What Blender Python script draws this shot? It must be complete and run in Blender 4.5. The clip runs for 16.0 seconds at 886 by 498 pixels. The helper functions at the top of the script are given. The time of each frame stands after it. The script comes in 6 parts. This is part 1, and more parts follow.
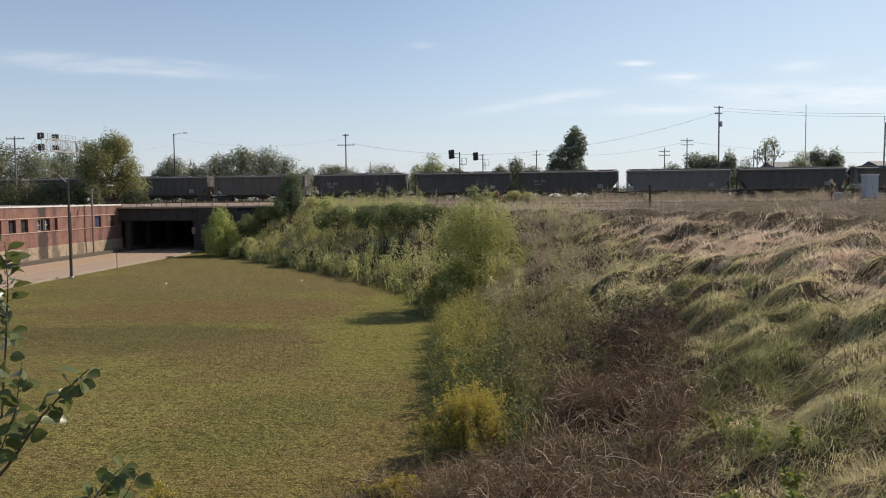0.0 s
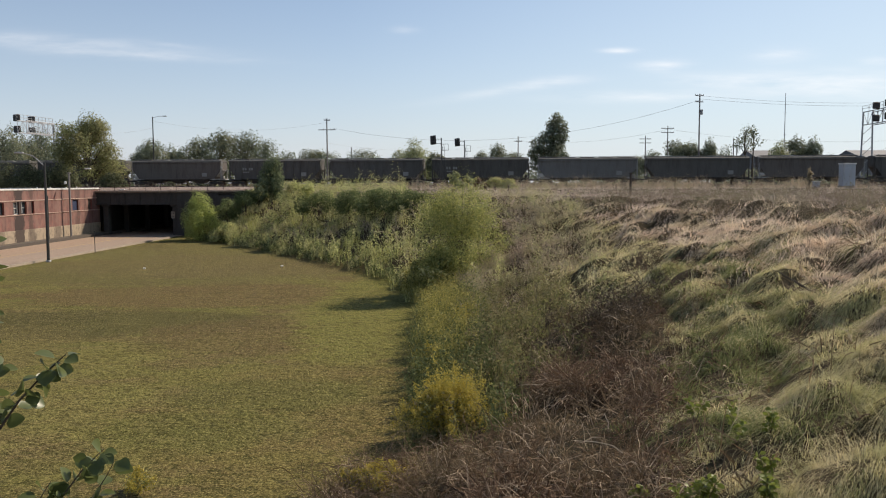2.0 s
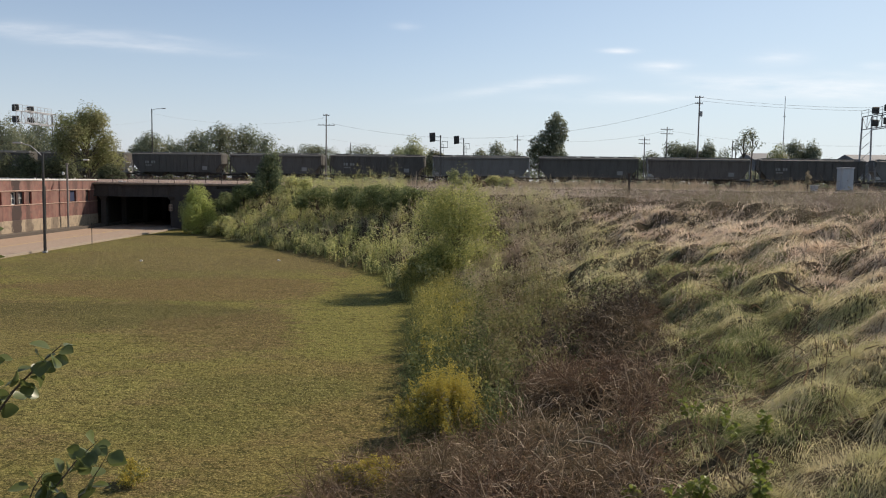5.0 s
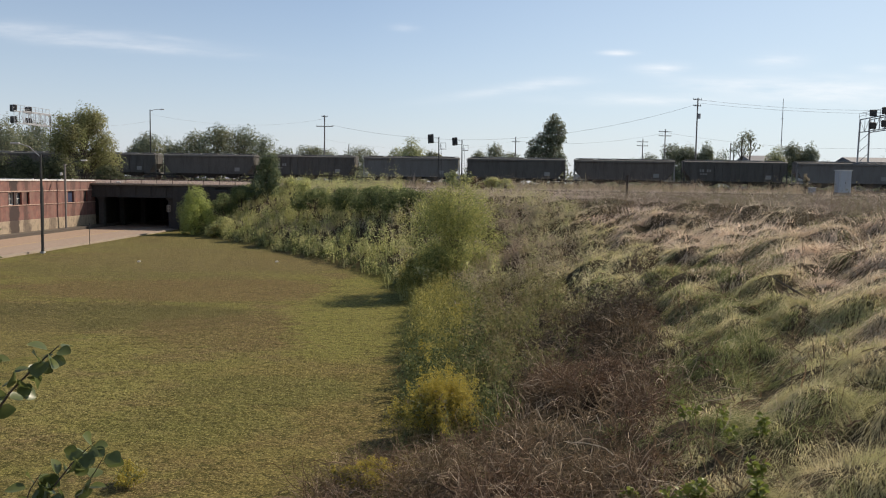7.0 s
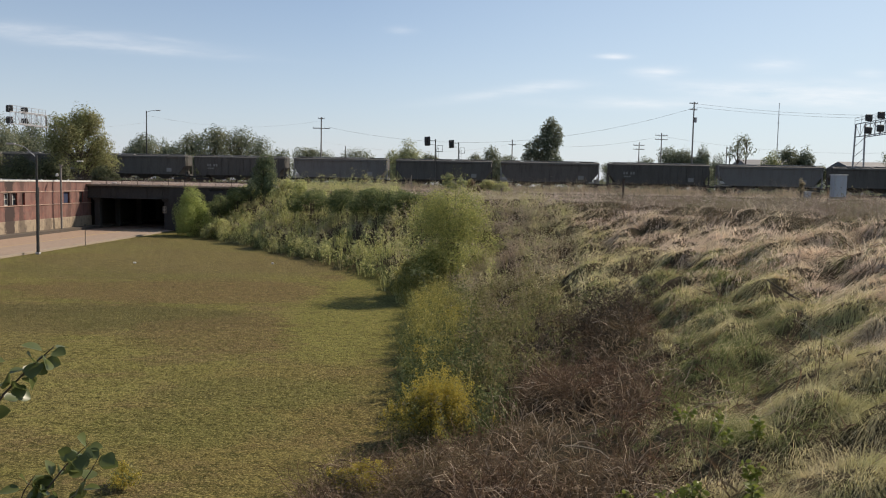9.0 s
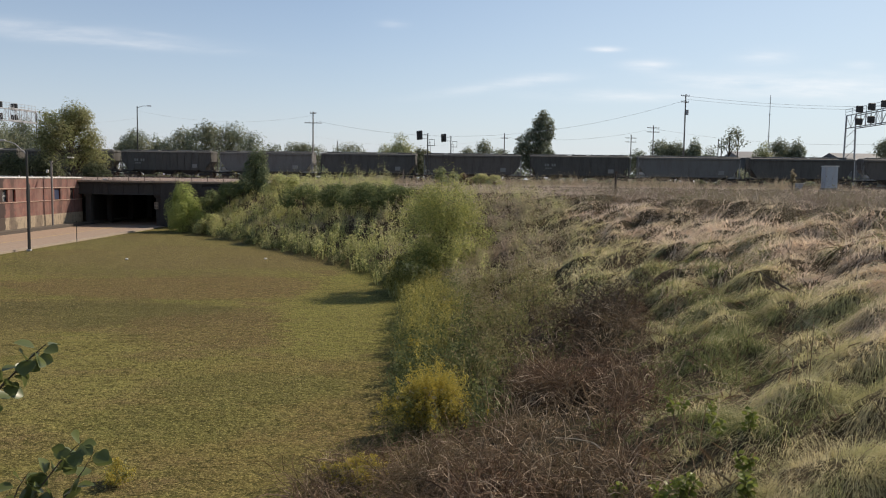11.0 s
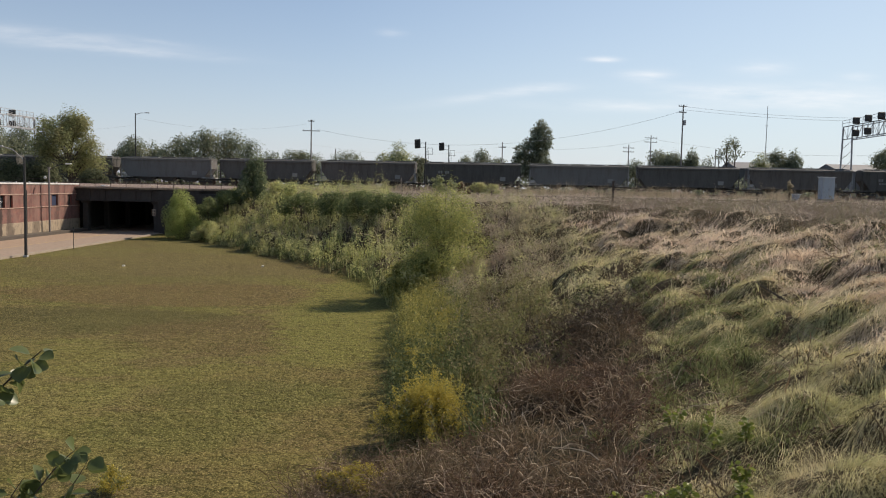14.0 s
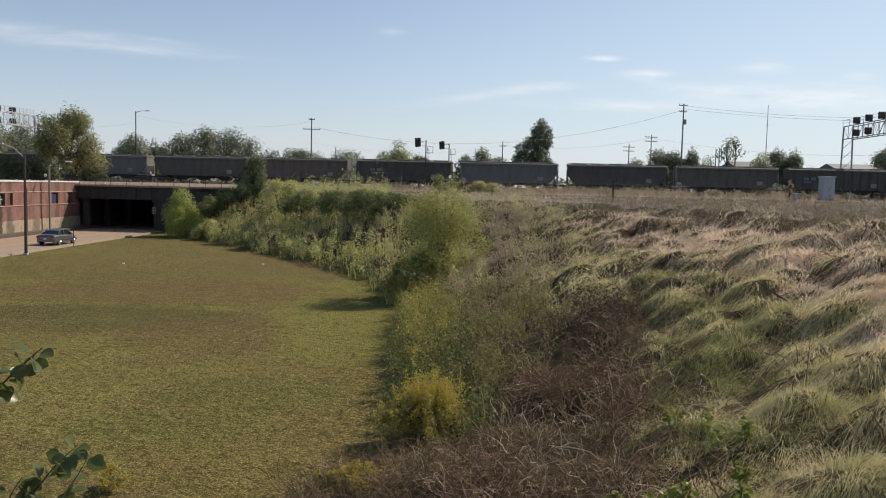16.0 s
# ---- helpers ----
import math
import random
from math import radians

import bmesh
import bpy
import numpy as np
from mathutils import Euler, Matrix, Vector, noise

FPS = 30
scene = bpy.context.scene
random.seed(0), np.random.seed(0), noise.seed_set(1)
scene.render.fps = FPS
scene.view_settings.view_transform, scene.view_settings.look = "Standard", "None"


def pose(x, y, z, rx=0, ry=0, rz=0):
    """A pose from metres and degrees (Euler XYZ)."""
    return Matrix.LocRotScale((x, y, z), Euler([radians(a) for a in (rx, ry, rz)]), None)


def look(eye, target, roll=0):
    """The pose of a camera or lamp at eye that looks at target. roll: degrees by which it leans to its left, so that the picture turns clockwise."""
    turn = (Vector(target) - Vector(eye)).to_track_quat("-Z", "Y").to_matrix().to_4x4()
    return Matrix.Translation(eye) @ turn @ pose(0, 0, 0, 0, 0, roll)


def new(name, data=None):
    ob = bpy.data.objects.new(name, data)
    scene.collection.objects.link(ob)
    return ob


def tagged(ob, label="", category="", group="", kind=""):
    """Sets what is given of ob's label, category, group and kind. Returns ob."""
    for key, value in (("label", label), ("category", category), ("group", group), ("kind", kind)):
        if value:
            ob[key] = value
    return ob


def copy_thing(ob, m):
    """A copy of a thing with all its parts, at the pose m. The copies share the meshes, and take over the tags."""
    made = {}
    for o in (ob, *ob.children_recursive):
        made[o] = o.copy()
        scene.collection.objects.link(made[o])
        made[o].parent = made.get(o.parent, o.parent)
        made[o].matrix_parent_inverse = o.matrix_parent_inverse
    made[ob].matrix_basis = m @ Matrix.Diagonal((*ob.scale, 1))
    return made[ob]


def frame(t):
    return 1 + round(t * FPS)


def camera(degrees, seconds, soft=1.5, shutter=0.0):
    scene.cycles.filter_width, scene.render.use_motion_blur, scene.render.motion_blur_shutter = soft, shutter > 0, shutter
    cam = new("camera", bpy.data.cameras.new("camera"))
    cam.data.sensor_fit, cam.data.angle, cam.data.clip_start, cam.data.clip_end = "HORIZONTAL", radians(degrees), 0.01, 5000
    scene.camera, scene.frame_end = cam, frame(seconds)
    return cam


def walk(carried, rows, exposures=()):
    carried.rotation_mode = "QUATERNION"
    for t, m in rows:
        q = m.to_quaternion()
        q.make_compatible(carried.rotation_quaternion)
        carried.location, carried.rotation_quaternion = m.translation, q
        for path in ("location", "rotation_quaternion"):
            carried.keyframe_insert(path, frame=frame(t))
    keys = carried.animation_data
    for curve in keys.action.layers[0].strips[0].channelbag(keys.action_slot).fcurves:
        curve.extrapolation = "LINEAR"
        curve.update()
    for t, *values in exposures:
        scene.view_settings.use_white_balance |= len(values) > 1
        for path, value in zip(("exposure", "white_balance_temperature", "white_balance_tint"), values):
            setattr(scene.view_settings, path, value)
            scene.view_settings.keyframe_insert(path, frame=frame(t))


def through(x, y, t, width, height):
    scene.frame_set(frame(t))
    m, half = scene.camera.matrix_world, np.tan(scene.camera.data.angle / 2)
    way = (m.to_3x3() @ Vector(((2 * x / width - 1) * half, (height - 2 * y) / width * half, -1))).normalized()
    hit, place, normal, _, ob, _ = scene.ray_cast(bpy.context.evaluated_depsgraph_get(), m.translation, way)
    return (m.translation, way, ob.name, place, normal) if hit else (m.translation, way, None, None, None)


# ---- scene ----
# camera: held by hand on a high spot, it only turns
EYE = (0.0, 0.0, 6.5)
PATH = [
    (0.0, 86.391, 0.608, 1.591),
    (0.5, 86.080, 0.319, 1.661),
    (1.0, 85.741, 0.247, 1.369),
    (1.5, 85.505, 0.379, 0.989),
    (2.0, 85.403, 0.191, 0.302),
    (2.5, 85.386, -0.101, 0.128),
    (3.0, 85.312, -0.064, 0.204),
    (3.5, 85.313, -0.219, 0.085),
    (4.0, 85.218, -0.784, 0.210),
    (6.5, 85.262, -0.809, 0.188),
    (7.0, 85.327, -0.937, 0.077),
    (7.5, 85.290, -1.030, 0.076),
    (8.0, 85.294, -1.142, 0.088),
    (8.5, 85.431, -1.215, 0.002),
    (9.0, 85.507, -1.197, -0.167),
    (11.5, 85.049, -0.822, -0.741),
    (12.0, 85.192, -0.917, -0.785),
    (12.5, 85.514, -0.981, -0.939),
    (13.0, 85.769, -0.669, -1.071),
    (13.5, 85.822, -0.927, -1.007),
    (14.0, 85.696, -1.184, -0.847),
    (14.5, 85.579, -1.046, -0.839),
    (15.0, 85.656, -0.981, -0.918),
    (15.5, 85.640, -1.120, -0.896),
    (16.0, 85.606, -1.315, -0.832),
]

cam = camera(56.6, 16.0, soft=1.1)
walk(cam, [(t, pose(*EYE, rx, ry, rz)) for t, rx, ry, rz in PATH],
     exposures=[(0.0, 0.44, 6850, 12), (7.0, 0.44, 6850, 12), (9.5, 0.38, 6850, 12), (16.0, 0.38, 6850, 12)])

# ---- world, sun ----
SUN_AZ, SUN_EL = 55.0, 41.0


def make_world():
    world = bpy.data.worlds.new("sky")
    scene.world = world
    world.use_nodes = True
    nt = world.node_tree
    nt.nodes.clear()
    out = nt.nodes.new("ShaderNodeOutputWorld")
    bg = nt.nodes.new("ShaderNodeBackground")
    bg.inputs[1].default_value = 0.086
    sky = nt.nodes.new("ShaderNodeTexSky")
    sky.sky_type = "NISHITA"
    sky.sun_disc = False
    sky.sun_elevation, sky.sun_rotation = radians(SUN_EL), radians(SUN_AZ)
    sky.altitude, sky.air_density, sky.dust_density, sky.ozone_density = 100, 1.0, 0.2, 1.6

    def math_node(op, a, b=None):
        n = nt.nodes.new("ShaderNodeMath")
        n.operation = op
        for i, v in enumerate((a, b)):
            if v is None:
                continue
            if isinstance(v, (int, float)):
                n.inputs[i].default_value = v
            else:
                nt.links.new(v, n.inputs[i])
        return n.outputs[0]

    tc = nt.nodes.new("ShaderNodeTexCoord")
    sep = nt.nodes.new("ShaderNodeSeparateXYZ")
    nt.links.new(tc.outputs["Generated"], sep.inputs[0])
    ahead = math_node("MAXIMUM", math_node("ABSOLUTE", sep.outputs[1]), 0.05)
    u, v = math_node("DIVIDE", sep.outputs[0], ahead), math_node("DIVIDE", sep.outputs[2], ahead)
    # thin cirrus: soft streaks (u, v, half length, half thickness, lean, strength)
    streaks = [(-0.46, 0.168, 0.13, 0.009, -0.07, 0.42), (-0.36, 0.153, 0.11, 0.0045, -0.05, 0.32), (-0.33, 0.166, 0.026, 0.003, -0.1, 0.25), (0.205, 0.157, 0.017, 0.0028, 0, 0.9),
               (0.258, 0.139, 0.026, 0.006, 0.02, 0.8), (0.125, 0.120, 0.045, 0.006, 0.10, 0.45),
               (0.05, 0.107, 0.06, 0.005, 0.14, 0.3), (0.22, 0.102, 0.09, 0.006, 0.0, 0.5), (0.40, 0.152, 0.03, 0.008, 0.05, 0.5),
               (0.33, 0.122, 0.055, 0.007, 0.0, 0.5), (0.47, 0.116, 0.12, 0.014, 0.0, 0.75), (0.515, 0.143, 0.018, 0.004, 0, 0.5),
               (-0.05, 0.182, 0.014, 0.004, 0, 0.3)]
    comb = nt.nodes.new("ShaderNodeCombineXYZ")
    nt.links.new(math_node("MULTIPLY", u, 9.0), comb.inputs[0])
    nt.links.new(math_node("MULTIPLY", v, 60.0), comb.inputs[1])
    noi = nt.nodes.new("ShaderNodeTexNoise")
    noi.inputs["Scale"].default_value, noi.inputs["Detail"].default_value, noi.inputs["Roughness"].default_value = 1.2, 5, 0.6
    nt.links.new(comb.outputs[0], noi.inputs["Vector"])
    total = None
    for u0, v0, su, sv, lean, k in streaks:
        du = math_node("SUBTRACT", u, u0)
        dv = math_node("SUBTRACT", math_node("SUBTRACT", v, v0), math_node("MULTIPLY", du, lean))
        r2 = math_node("ADD", math_node("POWER", math_node("ABSOLUTE", math_node("DIVIDE", du, su)), 2.0),
                       math_node("POWER", math_node("ABSOLUTE", math_node("DIVIDE", dv, sv)), 2.0))
        m = math_node("MULTIPLY", math_node("EXPONENT", math_node("MULTIPLY", r2, -0.9)), k)
        total = m if total is None else math_node("ADD", total, m)
    ns = math_node("MULTIPLY", math_node("SUBTRACT", noi.outputs["Fac"], 0.28), 2.4)
    cloud = math_node("MINIMUM", math_node("MULTIPLY", total, math_node("MAXIMUM", ns, 0.0)), 1.0)
    # pale haze low over the horizon
    haze = nt.nodes.new("ShaderNodeMix")
    haze.data_type = "RGBA"
    low = math_node("EXPONENT", math_node("MULTIPLY", math_node("MAXIMUM", sep.outputs[2], 0.0), -7.0))
    # paler towards the sun
    side = math_node("MAXIMUM", math_node("ADD", sep.outputs[0], 0.12), 0.0)
    glow = math_node("MULTIPLY", math_node("MULTIPLY", side, 0.88), math_node("EXPONENT", math_node("MULTIPLY", math_node("MAXIMUM", sep.outputs[2], 0.0), -1.6)))
    nt.links.new(math_node("MINIMUM", math_node("ADD", math_node("MULTIPLY", low, 0.72), 0.0), 1.0), haze.inputs["Factor"])
    nt.links.new(sky.outputs[0], haze.inputs[6])
    haze.inputs[7].default_value = (4.6, 5.35, 7.3, 1)
    mix = nt.nodes.new("ShaderNodeMix")
    mix.data_type = "RGBA"
    nt.links.new(math_node("MULTIPLY", cloud, 0.75), mix.inputs["Factor"])
    sunny = nt.nodes.new("ShaderNodeMix")
    sunny.data_type = "RGBA"
    nt.links.new(math_node("MINIMUM", glow, 1.0), sunny.inputs["Factor"])
    nt.links.new(haze.outputs[2], sunny.inputs[6])
    sunny.inputs[7].default_value = (5.9, 7.15, 8.0, 1)
    nt.links.new(sunny.outputs[2], mix.inputs[6])
    mix.inputs[7].default_value = (9.4, 9.6, 9.9, 1)
    nt.links.new(mix.outputs[2], bg.inputs[0])
    nt.links.new(bg.outputs[0], out.inputs[0])


make_world()
sun = new("sun", bpy.data.lights.new("sun", "SUN"))
sun.data.energy, sun.data.angle, sun.data.color = 4.0, radians(0.53), (1.0, 0.90, 0.76)
_a, _e = radians(SUN_AZ), radians(SUN_EL)
SUN_DIR = Vector((math.sin(_a) * math.cos(_e), math.cos(_a) * math.cos(_e), math.sin(_e)))
sun.matrix_world = look(SUN_DIR * 200, (0, 0, 0))

# ---- materials ----


def nodes_of(name):
    m = bpy.data.materials.new(name)
    m.use_nodes = True
    nt = m.node_tree
    return m, nt, nt.nodes["Principled BSDF"]


def noise_tex(nt, scale, detail=4, rough=0.6, vec=None, stretch=None):
    n = nt.nodes.new("ShaderNodeTexNoise")
    n.inputs["Scale"].default_value, n.inputs["Detail"].default_value, n.inputs["Roughness"].default_value = scale, detail, rough
    if vec is None:
        tc = nt.nodes.new("ShaderNodeTexCoord")
        vec = tc.outputs["Object"]
    if stretch:
        mp = nt.nodes.new("ShaderNodeMapping")
        mp.inputs["Scale"].default_value = stretch
        nt.links.new(vec, mp.inputs[0])
        vec = mp.outputs[0]
    nt.links.new(vec, n.inputs["Vector"])
    return n.outputs["Fac"]


def ramp(nt, fac, stops):
    r = nt.nodes.new("ShaderNodeValToRGB")
    els = r.color_ramp.elements
    while len(els) < len(stops):
        els.new(0.5)
    for e, (p, c) in zip(els, stops):
        e.position, e.color = p, (*c, 1)
    nt.links.new(fac, r.inputs[0])
    return r.outputs[0]


def mixc(nt, fac, a, b, mode="MIX"):
    n = nt.nodes.new("ShaderNodeMix")
    n.data_type, n.blend_type = "RGBA", mode
    for v, s in ((fac, n.inputs["Factor"]), (a, n.inputs[6]), (b, n.inputs[7])):
        if isinstance(v, (int, float)):
            s.default_value = v
        elif isinstance(v, tuple):
            s.default_value = (*v, 1)
        else:
            nt.links.new(v, s)
    return n.outputs[2]


def bump(nt, bsdf, fac, strength, dist):
    b = nt.nodes.new("ShaderNodeBump")
    b.inputs["Strength"].default_value, b.inputs["Distance"].default_value = strength, dist
    nt.links.new(fac, b.inputs["Height"])
    nt.links.new(b.outputs[0], bsdf.inputs["Normal"])


def surface(name, dark, light, big=0.6, fine=12.0, rough=0.8, metal=0.0, relief=0.02, grime=None, stretch=None, run=0.35):
    """A worn surface: coarse and fine variation between two colours, grime streaks, fine relief."""
    m, nt, p = nodes_of(name)
    a, b = noise_tex(nt, big, 4, 0.65, stretch=stretch), noise_tex(nt, fine, 5, 0.7)
    c = mixc(nt, a, dark, light)
    c = mixc(nt, 0.5, c, ramp(nt, b, [(0.3, dark), (0.7, light)]))
    if grime:
        g = noise_tex(nt, 0.9, 5, 0.7, stretch=(2.5, 2.5, run))
        c = mixc(nt, ramp(nt, g, [(0.48, (0, 0, 0)), (0.72, (0.75, 0.75, 0.75))]), c, grime)
    nt.links.new(c, p.inputs["Base Color"])
    p.inputs["Roughness"].default_value, p.inputs["Metallic"].default_value = rough, metal
    if relief:
        bump(nt, p, b, 0.5, relief)
    return m


def leafy(name, colors, patch=0.35, through=0.45, rough=0.7, patch_colors=None):
    """Leaves and blades: each one its own shade, in drifts, light shining through."""
    m, nt, p = nodes_of(name)
    geo = nt.nodes.new("ShaderNodeNewGeometry")
    k = len(colors)
    c = ramp(nt, geo.outputs["Random Per Island"], [(i / max(1, k - 1), col) for i, col in enumerate(colors)])
    if patch_colors:
        f = noise_tex(nt, patch, 4, 0.6, vec=geo.outputs["Position"])
        c = mixc(nt, ramp(nt, f, [(0.42, (0, 0, 0)), (0.62, (1, 1, 1))]), c,
                 ramp(nt, geo.outputs["Random Per Island"], [(i / max(1, len(patch_colors) - 1), col) for i, col in enumerate(patch_colors)]))
    nt.links.new(c, p.inputs["Base Color"])
    p.inputs["Roughness"].default_value = rough
    p.inputs["Specular IOR Level"].default_value = 0.25
    tr = nt.nodes.new("ShaderNodeBsdfTranslucent")
    nt.links.new(c, tr.inputs[0])
    mx = nt.nodes.new("ShaderNodeMixShader")
    mx.inputs[0].default_value = through
    nt.links.new(p.outputs[0], mx.inputs[1])
    nt.links.new(tr.outputs[0], mx.inputs[2])
    nt.links.new(mx.outputs[0], nt.nodes["Material Output"].inputs[0])
    return m


def worn_patch(nt, pos, c, spots):
    """Soft ragged patches of another turf: (x, y, half length, half width, colour, strength)."""
    n = noise_tex(nt, 0.8, 8, 0.8, pos)
    for x, y, rx, ry, col, k in spots:
        mp = nt.nodes.new("ShaderNodeMapping")
        mp.inputs["Location"].default_value = (-x / rx, -y / ry, 0)
        mp.inputs["Scale"].default_value = (1 / rx, 1 / ry, 0)
        nt.links.new(pos, mp.inputs[0])
        ln = nt.nodes.new("ShaderNodeVectorMath")
        ln.operation = "LENGTH"
        nt.links.new(mp.outputs[0], ln.inputs[0])
        ad = nt.nodes.new("ShaderNodeMath")
        ad.operation = "MULTIPLY_ADD"
        nt.links.new(n, ad.inputs[0])
        ad.inputs[1].default_value = -2.2
        nt.links.new(ln.outputs["Value"], ad.inputs[2])
        c = mixc(nt, ramp(nt, ad.outputs[0], [(0.0, (k, k, k)), (0.32, (0, 0, 0))]), c, col)
    return c


def ground_material():
    """Patchy mown turf on the flat, tan and olive thatch, darkened as shaded gaps, where the bank rises."""
    m, nt, p = nodes_of("ground_turf_and_thatch")
    geo = nt.nodes.new("ShaderNodeNewGeometry")
    pos = geo.outputs["Position"]
    fine, mid, big = noise_tex(nt, 5, 6, 0.72, pos), noise_tex(nt, 0.75, 6, 0.75, pos), noise_tex(nt, 0.10, 4, 0.6, pos)
    tuft = noise_tex(nt, 3.4, 5, 0.75, pos)
    strip = noise_tex(nt, 0.17, 6, 0.68, pos, stretch=(0.7, 0.9, 1))
    patch = noise_tex(nt, 0.33, 7, 0.7, pos, stretch=(0.55, 1.0, 1))
    clover = noise_tex(nt, 0.23, 6, 0.72, pos, stretch=(0.8, 1.15, 1))
    speck = noise_tex(nt, 16, 4, 0.75, pos)
    turf = ramp(nt, fine, [(0.32, (0.082, 0.080, 0.022)), (0.5, (0.152, 0.138, 0.040)), (0.68, (0.235, 0.198, 0.072))])
    turf = mixc(nt, ramp(nt, clover, [(0.52, (0, 0, 0)), (0.64, (0.6, 0.6, 0.6))]), turf, ramp(nt, fine, [(0.3, (0.062, 0.078, 0.018)), (0.7, (0.155, 0.178, 0.042))]))
    turf = mixc(nt, ramp(nt, patch, [(0.50, (0, 0, 0)), (0.60, (0.8, 0.8, 0.8))]), turf, ramp(nt, fine, [(0.3, (0.088, 0.060, 0.029)), (0.7, (0.205, 0.148, 0.072))]))
    turf = mixc(nt, ramp(nt, strip, [(0.50, (0, 0, 0)), (0.60, (0.6, 0.6, 0.6))]), turf, (0.12, 0.082, 0.042))
    turf = mixc(nt, ramp(nt, big, [(0.50, (0, 0, 0)), (0.60, (0.5, 0.5, 0.5))]), turf, (0.205, 0.185, 0.058))
    turf = worn_patch(nt, pos, turf, ((-16.5, 38, 7, 3, (0.07, 0.064, 0.026), 0.8), (-14, 48, 9, 4, (0.14, 0.092, 0.045), 0.8), (-7, 35, 5, 3.5, (0.13, 0.088, 0.042), 0.7), (-19, 30, 3, 6, (0.15, 0.115, 0.05), 0.5),
                                      (-3.5, 44, 3, 12, (0.17, 0.172, 0.042), 0.75), (-20, 60, 10, 6, (0.115, 0.10, 0.042), 0.6), (-4, 23, 3.5, 5, (0.155, 0.115, 0.042), 0.55), (-5.5, 25, 2.5, 1.6, (0.085, 0.10, 0.025), 0.5), (-6.5, 21.5, 2.2, 1.4, (0.09, 0.105, 0.026), 0.45), (-17, 66, 12, 7, (0.15, 0.112, 0.055), 0.6), (-25, 80, 9, 8, (0.14, 0.115, 0.055), 0.5)))
    wear = noise_tex(nt, 1.1, 8, 0.78, pos, stretch=(0.5, 1.0, 1))
    turf = mixc(nt, ramp(nt, wear, [(0.34, (0.8, 0.8, 0.8)), (0.47, (0, 0, 0))]), turf, (0.062, 0.053, 0.017))
    turf = mixc(nt, ramp(nt, wear, [(0.55, (0, 0, 0)), (0.70, (0.6, 0.6, 0.6))]), turf, (0.20, 0.155, 0.068))
    turf = mixc(nt, ramp(nt, tuft, [(0.40, (0.85, 0.85, 0.85)), (0.50, (0, 0, 0))]), turf, (0.055, 0.052, 0.015))
    turf = mixc(nt, ramp(nt, speck, [(0.38, (0.9, 0.9, 0.9)), (0.48, (0, 0, 0))]), turf, (0.045, 0.040, 0.012))
    turf = mixc(nt, ramp(nt, speck, [(0.54, (0, 0, 0)), (0.64, (0.7, 0.7, 0.7))]), turf, (0.38, 0.315, 0.12))
    # thatch colour includes the shade between tufts and in the hollows
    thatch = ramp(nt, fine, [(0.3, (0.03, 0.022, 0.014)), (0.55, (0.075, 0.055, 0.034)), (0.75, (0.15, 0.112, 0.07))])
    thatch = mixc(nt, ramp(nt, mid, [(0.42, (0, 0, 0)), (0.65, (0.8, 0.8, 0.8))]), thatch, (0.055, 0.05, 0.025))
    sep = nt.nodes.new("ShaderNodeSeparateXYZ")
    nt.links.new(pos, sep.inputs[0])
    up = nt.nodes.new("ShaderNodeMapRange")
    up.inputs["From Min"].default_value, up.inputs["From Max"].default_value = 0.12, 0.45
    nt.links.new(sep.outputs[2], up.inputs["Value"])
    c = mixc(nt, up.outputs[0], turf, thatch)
    nt.links.new(c, p.inputs["Base Color"])
    p.inputs["Roughness"].default_value = 0.95
    p.inputs["Specular IOR Level"].default_value = 0.08
    bump(nt, p, tuft, 1.0, 0.14)
    return m


def sooty(nt, c, spots):
    """The soot of an old fire round some windows, with ragged edges."""
    tc = nt.nodes.new("ShaderNodeTexCoord")
    so = nt.nodes.new("ShaderNodeSeparateXYZ")
    nt.links.new(tc.outputs["Object"], so.inputs[0])
    n = noise_tex(nt, 0.9, 6, 0.75, stretch=(1, 1, 0.5))
    for y0, w, k in spots:
        ad = nt.nodes.new("ShaderNodeMath")
        ad.operation = "MULTIPLY_ADD"
        nt.links.new(n, ad.inputs[0])
        ad.inputs[1].default_value = 2.6
        nt.links.new(so.outputs[1], ad.inputs[2])
        df = nt.nodes.new("ShaderNodeMath")
        df.operation = "SUBTRACT"
        nt.links.new(ad.outputs[0], df.inputs[0])
        df.inputs[1].default_value = y0 + 1.3
        ab = nt.nodes.new("ShaderNodeMath")
        ab.operation = "ABSOLUTE"
        nt.links.new(df.outputs[0], ab.inputs[0])
        c = mixc(nt, ramp(nt, ab.outputs[0], [(w * 0.5, (k, k, k)), (w, (0, 0, 0))]), c, (0.035, 0.022, 0.02))
    return c


